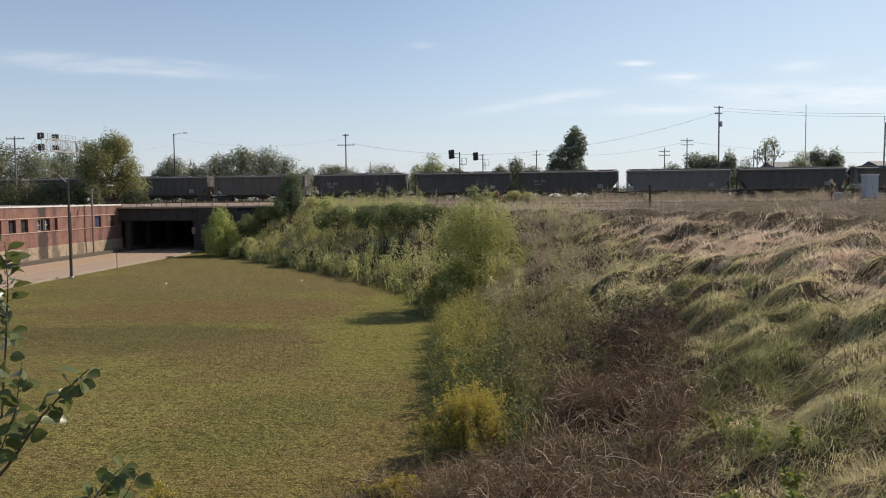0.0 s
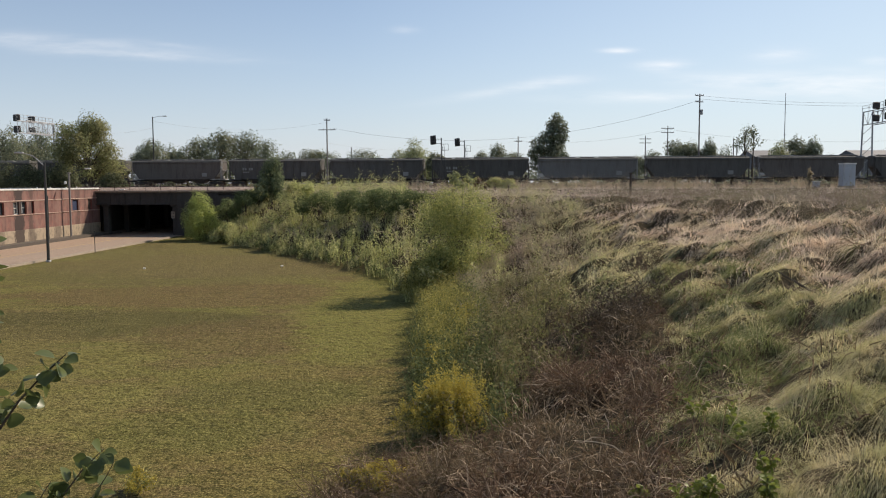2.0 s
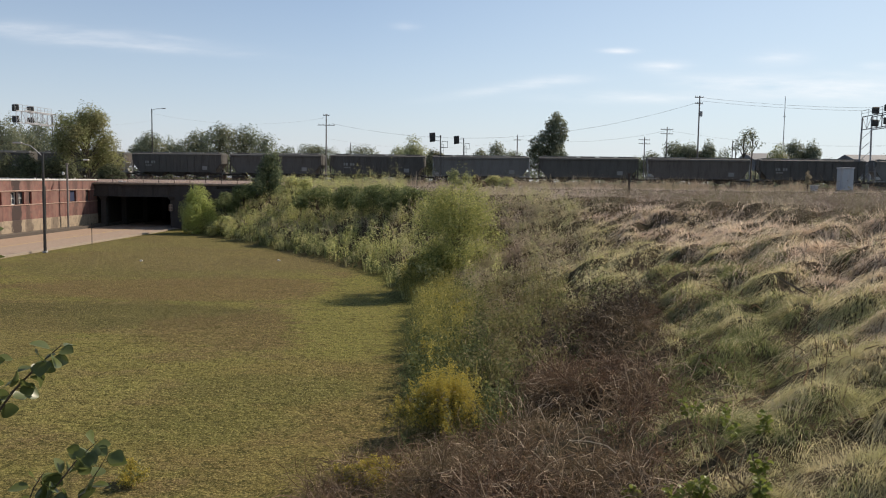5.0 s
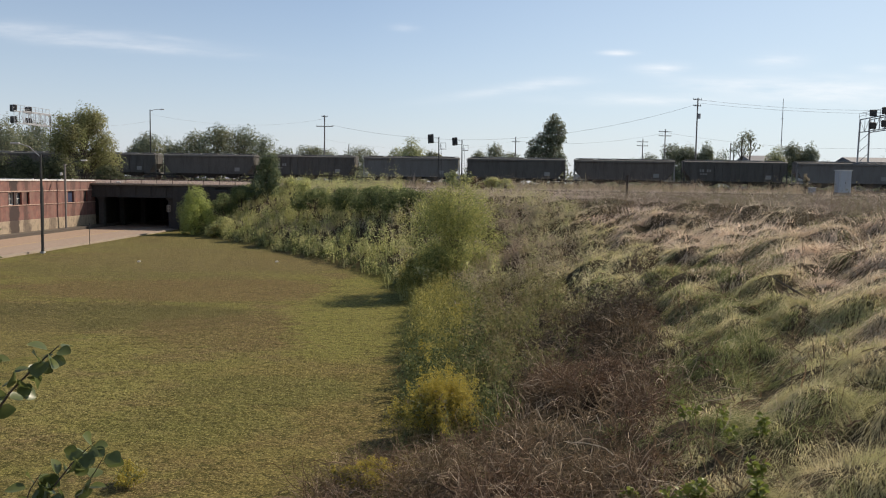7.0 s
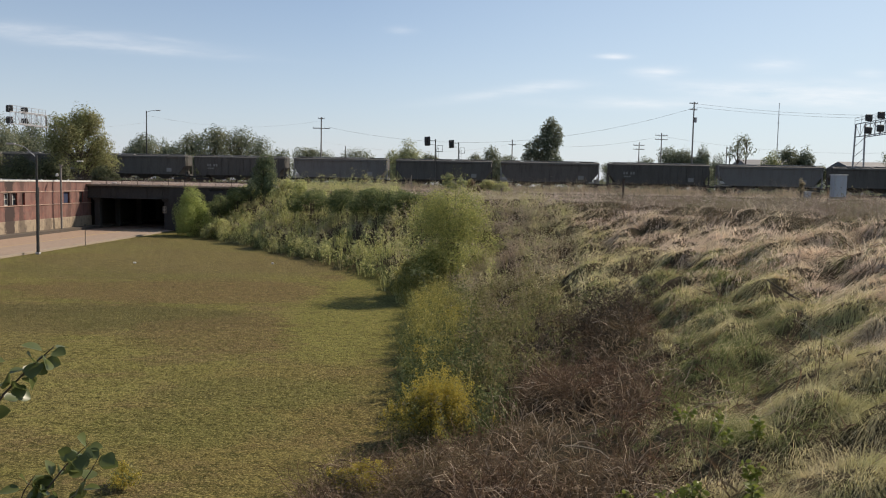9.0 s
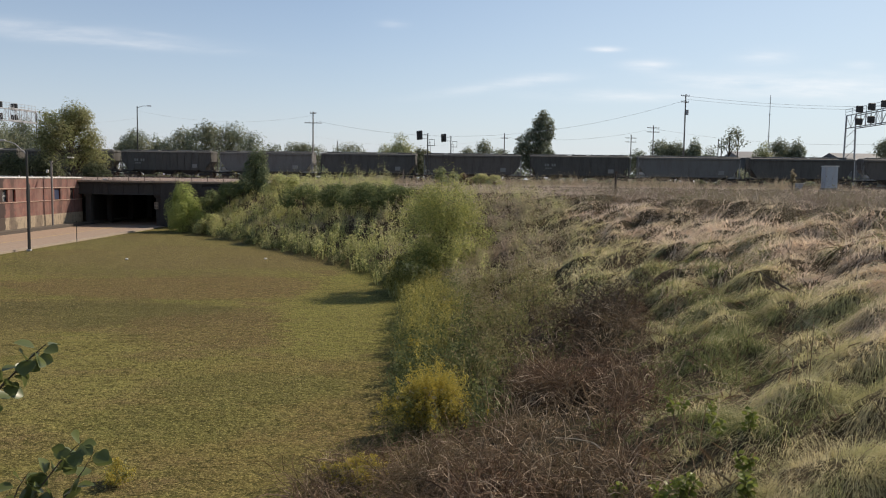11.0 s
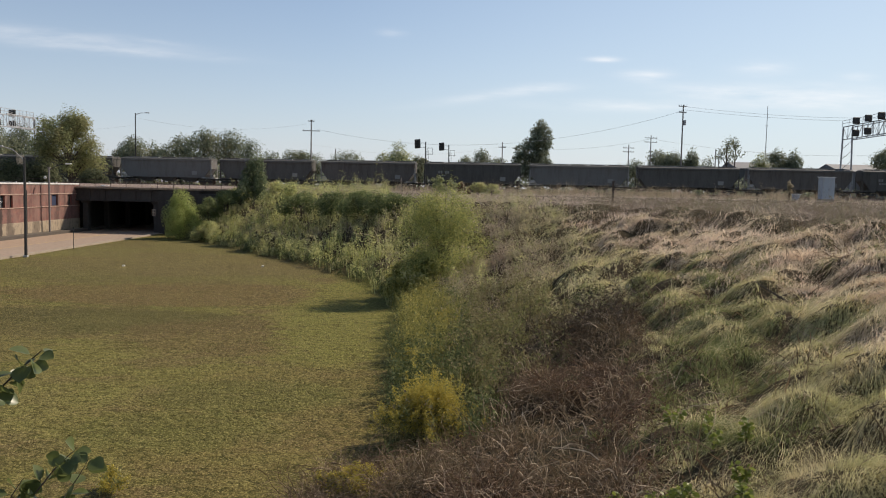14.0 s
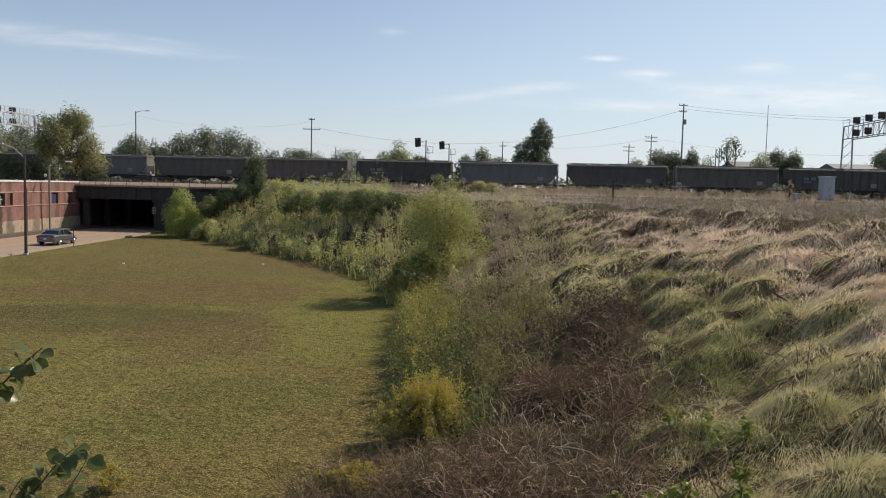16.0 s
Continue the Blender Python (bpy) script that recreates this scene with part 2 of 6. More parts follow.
def brick_material():
    m, nt, p = nodes_of("painted_red_brick")
    tc = nt.nodes.new("ShaderNodeTexCoord")
    mp = nt.nodes.new("ShaderNodeMapping")
    mp.inputs["Rotation"].default_value = (radians(90), 0, radians(90))
    nt.links.new(tc.outputs["Object"], mp.inputs[0])
    br = nt.nodes.new("ShaderNodeTexBrick")
    br.inputs["Scale"].default_value = 1.0
    br.inputs["Brick Width"].default_value, br.inputs["Row Height"].default_value, br.inputs["Mortar Size"].default_value = 0.21, 0.07, 0.008
    br.inputs["Color1"].default_value, br.inputs["Color2"].default_value = (0.37, 0.082, 0.053, 1), (0.215, 0.05, 0.035, 1)
    br.inputs["Mortar"].default_value = (0.2, 0.11, 0.09, 1)
    nt.links.new(mp.outputs[0], br.inputs["Vector"])
    n1 = noise_tex(nt, 0.8, 7, 0.75, stretch=(1, 1, 0.6))
    c = mixc(nt, ramp(nt, n1, [(0.44, (0, 0, 0)), (0.64, (0.75, 0.75, 0.75))]), br.outputs[0], (0.12, 0.045, 0.038))
    n2 = noise_tex(nt, 1.3, 5, 0.7)
    c = mixc(nt, ramp(nt, n2, [(0.50, (0, 0, 0)), (0.72, (0.5, 0.5, 0.5))]), c, (0.38, 0.135, 0.098))
    n3 = noise_tex(nt, 1.0, 6, 0.7, stretch=(1.6, 1.6, 0.12))
    c = mixc(nt, ramp(nt, n3, [(0.52, (0, 0, 0)), (0.68, (0.65, 0.65, 0.65))]), c, (0.085, 0.04, 0.034))
    c = sooty(nt, c, ((-19.0, 1.5, 0.95), (-16.6, 0.7, 0.6), (-5.9, 0.8, 0.5), (-3.9, 0.4, 0.4)))
    nt.links.new(c, p.inputs["Base Color"])
    p.inputs["Roughness"].default_value = 0.85
    bump(nt, p, br.outputs["Fac"], -0.4, 0.01)
    return m


def glass_material(name, tint, rough=0.08):
    m, nt, p = nodes_of(name)
    n = noise_tex(nt, 1.5, 3)
    nt.links.new(mixc(nt, n, tint, tuple(0.5 * c for c in tint)), p.inputs["Base Color"])
    p.inputs["Roughness"].default_value, p.inputs["IOR"].default_value = rough, 1.5
    return m


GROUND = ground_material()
BRICK = brick_material()
ROAD = surface("sunbleached_concrete_road", (0.265, 0.182, 0.125), (0.375, 0.27, 0.19), 0.25, 8, 0.9, grime=(0.18, 0.12, 0.08), stretch=(1.5, 0.15, 1))
PAVE = surface("pale_concrete", (0.26, 0.21, 0.16), (0.38, 0.315, 0.25), 0.4, 9, 0.9, grime=(0.2, 0.17, 0.14))
KERB = surface("dark_kerb_concrete", (0.05, 0.042, 0.035), (0.11, 0.09, 0.075), 0.5, 9, 0.9)
DIRTPAVE = surface("dirt_strewn_pavement", (0.06, 0.05, 0.038), (0.15, 0.118, 0.085), 0.5, 6, 0.95, grime=(0.05, 0.042, 0.03))
SEAM = surface("rust_stained_concrete_edge", (0.14, 0.105, 0.08), (0.32, 0.25, 0.18), 0.5, 6, 0.9, grime=(0.07, 0.05, 0.04))
CREAM = surface("peeling_cream_paint", (0.26, 0.20, 0.14), (0.40, 0.325, 0.235), 0.5, 7, 0.85, run=1.6, grime=(0.11, 0.08, 0.06))
_nt = CREAM.node_tree
_p = next(n for n in _nt.nodes if n.type == "BSDF_PRINCIPLED")
_nt.links.new(sooty(_nt, _p.inputs["Base Color"].links[0].from_socket, ((-19.0, 1.6, 0.9), (-16.6, 0.8, 0.6), (-22.5, 1.2, 0.4), (-11.0, 0.9, 0.5))), _p.inputs["Base Color"])
COURSE = surface("stained_pale_brick_course", (0.32, 0.20, 0.155), (0.52, 0.39, 0.31), 0.5, 7, 0.85, run=1.6, grime=(0.14, 0.07, 0.06))
WHITE = surface("weathered_white_paint", (0.55, 0.53, 0.49), (0.75, 0.73, 0.69), 0.8, 10, 0.6, grime=(0.35, 0.3, 0.26))
# bridge concrete and girder rust: base colours lowered to carry the underpass shade
BRIDGE_C = surface("shade_darkened_bridge_concrete", (0.026, 0.024, 0.023), (0.064, 0.058, 0.053), 0.3, 5, 0.9, grime=(0.018, 0.016, 0.015))
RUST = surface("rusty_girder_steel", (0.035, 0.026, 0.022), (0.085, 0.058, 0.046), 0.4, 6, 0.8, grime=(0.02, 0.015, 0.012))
BALLAST = surface("pinkish_ballast_stone", (0.15, 0.11, 0.09), (0.32, 0.24, 0.20), 1.5, 14, 0.95, grime=(0.07, 0.05, 0.04), relief=0.05)
STEEL = surface("galvanised_steel", (0.30, 0.30, 0.305), (0.42, 0.42, 0.425), 1.0, 12, 0.75, 0.15)
DARKSTEEL = surface("dark_painted_steel", (0.03, 0.03, 0.03), (0.07, 0.065, 0.06), 1.0, 9, 0.55, 0.3)
RAIL = surface("rail_steel", (0.1, 0.07, 0.055), (0.2, 0.15, 0.12), 1, 10, 0.5, 0.6)
POLE = surface("grey_weathered_timber", (0.15, 0.135, 0.125), (0.27, 0.245, 0.225), 0.7, 12, 0.9, stretch=(3, 3, 0.3))
BARK = surface("grey_brown_bark", (0.045, 0.035, 0.027), (0.12, 0.095, 0.075), 1.5, 12, 0.95, relief=0.03, stretch=(3, 3, 0.5))
PANE = glass_material("dusty_window_glass", (0.05, 0.06, 0.075))
DARKGLASS = glass_material("dark_car_glass", (0.015, 0.017, 0.02), 0.05)
BLUE = surface("blue_board", (0.014, 0.022, 0.055), (0.028, 0.04, 0.09), 1, 9, 0.6)
CABIN = surface("light_grey_cabinet_paint", (0.36, 0.38, 0.41), (0.47, 0.49, 0.52), 0.8, 9, 0.45, 0.1, grime=(0.4, 0.36, 0.33))
ROOFM = surface("grey_metal_roof", (0.12, 0.12, 0.125), (0.19, 0.19, 0.195), 0.5, 8, 0.7, 0.1)
CAR_DARK = surface("dark_weathered_hopper_paint", (0.066, 0.061, 0.054), (0.115, 0.108, 0.097), 0.35, 7, 0.75, 0.05, grime=(0.05, 0.04, 0.034))
CAR_GREY = surface("dull_grey_hopper_paint", (0.115, 0.110, 0.102), (0.175, 0.168, 0.158), 0.35, 7, 0.7, 0.05, grime=(0.1, 0.085, 0.075))
CAR_BROWN = surface("brown_hopper_paint", (0.085, 0.072, 0.062), (0.145, 0.123, 0.107), 0.35, 7, 0.7, 0.1, grime=(0.05, 0.038, 0.032))
CAR_ROOF = surface("dusty_hopper_roof", (0.085, 0.08, 0.072), (0.15, 0.142, 0.13), 0.6, 7, 0.8, 0.0, grime=(0.07, 0.06, 0.052))
CAR_WALK = surface("pale_roof_walk_steel", (0.22, 0.215, 0.205), (0.42, 0.41, 0.39), 0.5, 7, 0.7, 0.1, grime=(0.09, 0.08, 0.07))
STENCIL = surface("faded_white_stencil", (0.16, 0.155, 0.15), (0.30, 0.295, 0.28), 2, 12, 0.7)

SEDAN_PAINT = surface("silver_grey_car_paint", (0.13, 0.14, 0.15), (0.17, 0.18, 0.19), 2, 30, 0.28, 0.6, relief=0)
TYRE = surface("tyre_rubber", (0.015, 0.015, 0.015), (0.03, 0.03, 0.03), 4, 20, 0.85)
ALLOY = surface("alloy_rim", (0.4, 0.4, 0.41), (0.55, 0.55, 0.56), 3, 20, 0.35, 0.8, relief=0)
REDLAMP = surface("red_lamp_glass", (0.25, 0.015, 0.012), (0.35, 0.02, 0.018), 4, 20, 0.2, relief=0)
BLACK = surface("black_plastic", (0.012, 0.012, 0.012), (0.03, 0.03, 0.03), 3, 20, 0.6)

TAN = leafy("tan_bunch_grass", [(0.66, 0.51, 0.39), (0.79, 0.64, 0.50), (0.87, 0.74, 0.60), (0.71, 0.57, 0.445)], 0.8, 0.5,
            patch_colors=[(0.58, 0.49, 0.32), (0.72, 0.62, 0.42), (0.80, 0.71, 0.51)])
STRAW = leafy("olive_straw_grass", [(0.56, 0.48, 0.265), (0.72, 0.625, 0.37), (0.84, 0.74, 0.48), (0.62, 0.55, 0.31)], 0.9, 0.5,
              patch_colors=[(0.37, 0.37, 0.16), (0.54, 0.515, 0.25), (0.69, 0.635, 0.35)])
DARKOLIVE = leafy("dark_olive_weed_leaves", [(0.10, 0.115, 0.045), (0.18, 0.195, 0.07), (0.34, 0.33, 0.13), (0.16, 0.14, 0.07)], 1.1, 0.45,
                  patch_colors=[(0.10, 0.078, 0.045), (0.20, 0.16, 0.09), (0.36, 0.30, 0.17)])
GREENGRASS = leafy("green_long_grass", [(0.13, 0.16, 0.05), (0.21, 0.24, 0.085), (0.36, 0.36, 0.15)], 0.3, 0.4)
DEAD = leafy("reddish_brown_dead_weeds", [(0.07, 0.04, 0.026), (0.13, 0.078, 0.05), (0.27, 0.18, 0.115), (0.10, 0.06, 0.039)], 0.3, 0.25,
             patch_colors=[(0.11, 0.085, 0.045), (0.24, 0.175, 0.105)])
# darker copy of the dead weeds; a hollow's shade is in its colour
THICKET = leafy("shade_toned_withered_weeds", [(0.036, 0.027, 0.019), (0.066, 0.05, 0.035), (0.15, 0.11, 0.075), (0.045, 0.04, 0.022)], 0.5, 0.2)
PLATEAU = leafy("brownish_field_grass", [(0.42, 0.335, 0.29), (0.63, 0.525, 0.46), (0.51, 0.415, 0.36)], 0.1, 0.5,
                patch_colors=[(0.37, 0.315, 0.25), (0.55, 0.47, 0.375)])
STALK = leafy("pale_dead_stalks", [(0.42, 0.31, 0.21), (0.62, 0.50, 0.36), (0.27, 0.19, 0.12)], 0.3, 0.2)
SEEDLING = leafy("bright_seedling_leaves", [(0.10, 0.135, 0.03), (0.18, 0.215, 0.048), (0.31, 0.335, 0.08)], 2, 0.45, 0.4)
PALEWEED = leafy("pale_yellowish_weeds", [(0.26, 0.28, 0.08), (0.42, 0.43, 0.125), (0.56, 0.53, 0.2)], 0.3, 0.55)
FORB = leafy("olive_green_weeds", [(0.15, 0.19, 0.072), (0.34, 0.385, 0.145), (0.72, 0.70, 0.29), (0.43, 0.42, 0.20)], 0.45, 0.48,
             patch_colors=[(0.34, 0.33, 0.165), (0.58, 0.535, 0.285)])
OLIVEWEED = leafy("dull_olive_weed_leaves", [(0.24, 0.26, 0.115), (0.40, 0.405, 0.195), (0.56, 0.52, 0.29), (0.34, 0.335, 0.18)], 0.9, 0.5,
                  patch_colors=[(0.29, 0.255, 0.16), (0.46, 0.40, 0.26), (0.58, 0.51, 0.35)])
TOEWEED = leafy("yellow_green_weed_leaves", [(0.15, 0.15, 0.045), (0.34, 0.315, 0.085), (0.60, 0.51, 0.16), (0.22, 0.21, 0.065)], 0.7, 0.4,
                patch_colors=[(0.10, 0.115, 0.04), (0.20, 0.21, 0.065), (0.36, 0.32, 0.12)])
BROWNWEED = leafy("brown_seeding_weeds", [(0.24, 0.185, 0.145), (0.38, 0.30, 0.24), (0.52, 0.43, 0.345), (0.32, 0.255, 0.19)], 0.2, 0.45,
                  patch_colors=[(0.27, 0.245, 0.15), (0.45, 0.395, 0.255)])
UMBERWEED = leafy("umber_weed_leaves", [(0.12, 0.09, 0.078), (0.20, 0.155, 0.132), (0.30, 0.24, 0.205), (0.16, 0.135, 0.102)], 0.2, 0.4,
                  patch_colors=[(0.15, 0.15, 0.085), (0.28, 0.26, 0.16)])
GOLD = leafy("goldenrod_flowers", [(0.34, 0.28, 0.055), (0.54, 0.43, 0.085), (0.28, 0.26, 0.085)], 0.3, 0.4)
TURF = leafy("mown_turf_blades", [(0.12, 0.12, 0.03), (0.19, 0.18, 0.05), (0.30, 0.25, 0.10)], 0.25, 0.4,
             patch_colors=[(0.20, 0.145, 0.07), (0.29, 0.21, 0.105)])
WILLOW = leafy("yellow_green_bush_leaves", [(0.20, 0.225, 0.085), (0.33, 0.35, 0.12), (0.54, 0.51, 0.19)], 0.5, 0.5)
YOUNG = leafy("bright_green_willow_leaves", [(0.24, 0.295, 0.095), (0.38, 0.435, 0.14), (0.53, 0.555, 0.205)], 0.5, 0.55)
DEEP = leafy("deep_green_leaves", [(0.09, 0.118, 0.05), (0.16, 0.195, 0.08), (0.26, 0.285, 0.12)], 0.3, 0.48)
AUTUMN = leafy("turning_tree_leaves", [(0.135, 0.135, 0.067), (0.23, 0.225, 0.105), (0.38, 0.355, 0.175)], 0.3, 0.5,
                patch_colors=[(0.19, 0.21, 0.095), (0.34, 0.36, 0.155)])
# far leaves, greyed and lightened: distance haze is mixed into the colour
FARLEAF = leafy("hazed_tree_leaves", [(0.125, 0.155, 0.112), (0.175, 0.205, 0.142), (0.24, 0.262, 0.172)], 0.2, 0.48,
                patch_colors=[(0.145, 0.163, 0.105), (0.21, 0.22, 0.137), (0.29, 0.28, 0.168)])
# paler far leaves with more of the haze in their colour
HAZYLEAF = leafy("hazed_pale_tree_leaves", [(0.22, 0.25, 0.14), (0.32, 0.345, 0.18), (0.42, 0.42, 0.23)], 0.2, 0.5)
JUNIPER = leafy("dark_cedar_foliage", [(0.10, 0.13, 0.072), (0.155, 0.19, 0.10), (0.22, 0.245, 0.13)], 0.3, 0.45)
# undergrowth leaves, darkened for the shade behind the building
UNDERGROWTH = leafy("shade_toned_undergrowth_leaves", [(0.07, 0.082, 0.045), (0.115, 0.128, 0.066), (0.17, 0.175, 0.088)], 0.3, 0.4)
# edge weeds whose dark colour carries the shadow band beside the lawn
SHADEWEED = leafy("shadow_toned_edge_leaves", [(0.055, 0.075, 0.03), (0.105, 0.13, 0.05), (0.20, 0.215, 0.085)], 0.3, 0.4)
PEAR = leafy("glossy_pear_leaves", [(0.05, 0.066, 0.022), (0.115, 0.14, 0.045), (0.25, 0.27, 0.09)], 2, 0.42, 0.34)
next(n for n in PEAR.node_tree.nodes if n.type == "BSDF_PRINCIPLED").inputs["Specular IOR Level"].default_value = 0.6
TWIG = surface("reddish_twig_bark", (0.05, 0.035, 0.025), (0.11, 0.075, 0.05), 8, 40, 0.7, relief=0.001)
LITTER = surface("white_litter_paper", (0.7, 0.7, 0.68), (0.82, 0.82, 0.8), 5, 20, 0.7)

# ---- mesh helpers ----


def mesh_of(name, verts, tris, mat, smooth=False):
    """A mesh from arrays of corners and triangles (or quads)."""
    verts, tris = np.asarray(verts, np.float32), np.asarray(tris, np.int32)
    me = bpy.data.meshes.new(name)
    k = tris.shape[1]
    me.vertices.add(len(verts))
    me.vertices.foreach_set("co", verts.ravel())
    me.loops.add(tris.size)
    me.loops.foreach_set("vertex_index", tris.ravel())
    me.polygons.add(len(tris))
    me.polygons.foreach_set("loop_start", np.arange(0, tris.size, k, dtype=np.int32))
    me.polygons.foreach_set("loop_total", np.full(len(tris), k, np.int32))
    me.polygons.foreach_set("use_smooth", np.full(len(tris), smooth))
    me.update(calc_edges=True)
    me.materials.append(mat)
    return me


def part(name, bm, mat, parent=None, label="", at=None, smooth=False):
    """One mesh object from a bmesh (or a ready mesh), under a thing or a part."""
    if isinstance(bm, bmesh.types.BMesh):
        me = bpy.data.meshes.new(name)
        if smooth:
            for f in bm.faces:
                f.smooth = True
        bm.to_mesh(me)
        bm.free()
        me.materials.append(mat)
    else:
        me = bm
    ob = new(name, me)
    if parent:
        ob.parent = parent
    if at is not None:
        ob.matrix_basis = at
    if label:
        ob["label"] = label
    return ob


def empty(name, m, label, category, group="", kind=""):
    ob = new(name)
    ob.empty_display_size = 0.3
    ob.matrix_basis = m
    return tagged(ob, label, category, group, kind)


def box(bm, c, s, bevel=0.0, rz=0.0, taper=1.0):
    """A box with centre c and size s, its edges bevelled, its top scaled by taper."""
    tmp = bmesh.new()
    bmesh.ops.create_cube(tmp, size=1.0)
    for v in tmp.verts:
        k = taper if v.co.z > 0 else 1.0
        v.co = Vector((v.co.x * s[0] * k, v.co.y * s[1] * k, v.co.z * s[2]))
    if bevel:
        bmesh.ops.bevel(tmp, geom=list(tmp.edges), offset=bevel, segments=1, affect="EDGES")
    m = Matrix.Translation(c) @ Matrix.Rotation(rz, 4, "Z")
    join(bm, tmp, m)
    return bm


def join(bm, tmp, m=Matrix()):
    tmp.verts.index_update()
    vs = [bm.verts.new(m @ v.co) for v in tmp.verts]
    for f in tmp.faces:
        try:
            bm.faces.new([vs[v.index] for v in f.verts])
        except ValueError:
            pass
    tmp.free()


def boxes(*items, bevel=0.0):
    bm = bmesh.new()
    for c, s in items:
        box(bm, c, s, bevel)
    return bm


def tube(bm, path, radii, sides=8, cap=True):
    """A tapered tube along points."""
    path = [Vector(p) for p in path]
    rings = []
    for i, p in enumerate(path):
        d = (path[min(i + 1, len(path) - 1)] - path[max(i - 1, 0)]).normalized()
        a = d.orthogonal().normalized()
        if abs(d.z) < 0.99:
            a = d.cross(Vector((0, 0, 1))).normalized()
        b = d.cross(a)
        r = radii[i] if isinstance(radii, (list, tuple)) else radii
        rings.append([bm.verts.new(p + r * (math.cos(t) * a + math.sin(t) * b)) for t in np.linspace(0, 2 * math.pi, sides, endpoint=False)])
    for r0, r1 in zip(rings, rings[1:]):
        for k in range(sides):
            bm.faces.new((r0[k], r0[(k + 1) % sides], r1[(k + 1) % sides], r1[k]))
    if cap:
        bm.faces.new(rings[0])
        bm.faces.new(list(reversed(rings[-1])))
    return bm


def extrude_profile(bm, profile, x0, x1, axis="x"):
    """A closed profile (in y, z) drawn out along x from x0 to x1."""
    a = [bm.verts.new((x0, y, z)) for y, z in profile]
    b = [bm.verts.new((x1, y, z)) for y, z in profile]
    n = len(profile)
    for i in range(n):
        bm.faces.new((a[i], a[(i + 1) % n], b[(i + 1) % n], b[i]))
    bm.faces.new(list(reversed(a)))
    bm.faces.new(b)
    return bm


RNG = np.random.default_rng(7)


def blade_mesh(base, height, reach, heading, width, seg=3, droop=0.0, rng=RNG, fall=None):
    """Arching blades: rows of roots, heights, reaches, headings and widths; fall drops the tips along a slope."""
    n = len(base)
    t = np.linspace(0, 1, seg + 1)[None, :]
    d = np.stack([np.cos(heading), np.sin(heading)], 1)
    out = reach[:, None] * t ** 1.7
    up = height[:, None] * (t - droop * t ** 3)
    if fall is not None:
        up = up + fall[:, None] * t ** 1.7
    cen = np.empty((n, seg + 1, 3))
    cen[:, :, 0] = base[:, 0:1] + d[:, 0:1] * out
    cen[:, :, 1] = base[:, 1:2] + d[:, 1:2] * out
    cen[:, :, 2] = base[:, 2:3] + up
    turn = heading + np.pi / 2 + rng.normal(0, 0.7, n)
    side = np.stack([np.cos(turn), np.sin(turn), np.zeros(n)], 1)[:, None, :]
    w = (width[:, None] * (1 - 0.85 * t[:, :-1]) / 2)[:, :, None]
    left, right = cen[:, :-1] - side * w, cen[:, :-1] + side * w
    verts = np.concatenate([np.stack([left, right], 2).reshape(n, 2 * seg, 3), cen[:, -1:]], 1)
    m = 2 * seg + 1
    tri = []
    for k in range(seg - 1):
        tri += [(2 * k, 2 * k + 1, 2 * k + 2), (2 * k + 1, 2 * k + 3, 2 * k + 2)]
    tri.append((2 * seg - 2, 2 * seg - 1, 2 * seg))
    tris = np.array(tri)[None] + (np.arange(n) * m)[:, None, None]
    return verts.reshape(-1, 3), tris.reshape(-1, 3)


def leaf_mesh(pos, size, rng=RNG, facing=None, long=1.6, loose=0.55):
    """Small leaves, each a folded diamond, at the given places, turned more or less the way they face."""
    n = len(pos)
    c = rng.normal(size=(n, 3))
    if facing is not None:
        c = c * loose + facing
    c /= np.linalg.norm(c, axis=1, keepdims=True) + 1e-9
    a = np.cross(c, rng.normal(size=(n, 3)))
    a /= np.linalg.norm(a, axis=1, keepdims=True) + 1e-9
    b = np.cross(c, a)
    s = np.broadcast_to(np.asarray(size, float), (n,))[:, None]
    v = np.stack([pos, pos + s * (0.5 * long * a + 0.45 * b + 0.1 * c), pos + s * long * a, pos + s * (0.5 * long * a - 0.45 * b + 0.1 * c)], 1)
    tri = np.array([(0, 1, 2), (0, 2, 3)])[None] + (np.arange(n) * 4)[:, None, None]
    return v.reshape(-1, 3), tri.reshape(-1, 3)


def merge(pieces):
    vs, ts, k = [], [], 0
    for v, t in pieces:
        vs.append(v)
        ts.append(t + k)
        k += len(v)
    return np.concatenate(vs), np.concatenate(ts)


# ---- the lie of the land ----
TOE = np.array([(-2.2, -60.0), (-2.1, 16.8), (-1.0, 19.8), (-1.4, 24.4), (-1.6, 33.5), (-1.6, 41.0), (-3.5, 53.0), (-7.9, 61.8), (-14.2, 73.0), (-28.0, 94.0), (-32.0, 104.0), (-33.0, 106.0)])
TRACK_TAN = -0.108
TURN = math.atan(TRACK_TAN)
PLAIN = 5.4


def toe_distance(x, y):
    """Metres past the toe of the bank, positive on its side."""
    best, sign = np.full(x.shape, 1e9), np.ones(x.shape)
    for (x0, y0), (x1, y1) in zip(TOE, TOE[1:]):
        dx, dy = x1 - x0, y1 - y0
        k = np.clip(((x - x0) * dx + (y - y0) * dy) / (dx * dx + dy * dy), 0, 1)
        ex, ey = x - x0 - k * dx, y - y0 - k * dy
        d = np.hypot(ex, ey)
        s = np.where(dx * ey - dy * ex < 0, 1.0, -1.0)
        near = d < best
        best, sign = np.where(near, d, best), np.where(near, s, sign)
    return best * sign


def wob(x, y, f, seed):
    return (np.sin(f * x + seed) * np.cos(0.83 * f * y - 1.7 * seed) + 0.6 * np.sin(1.9 * f * y + 0.7 * f * x + 2.3 * seed) + 0.4 * np.cos(2.7 * f * x - 1.3 * f * y + seed * 3)) / 2


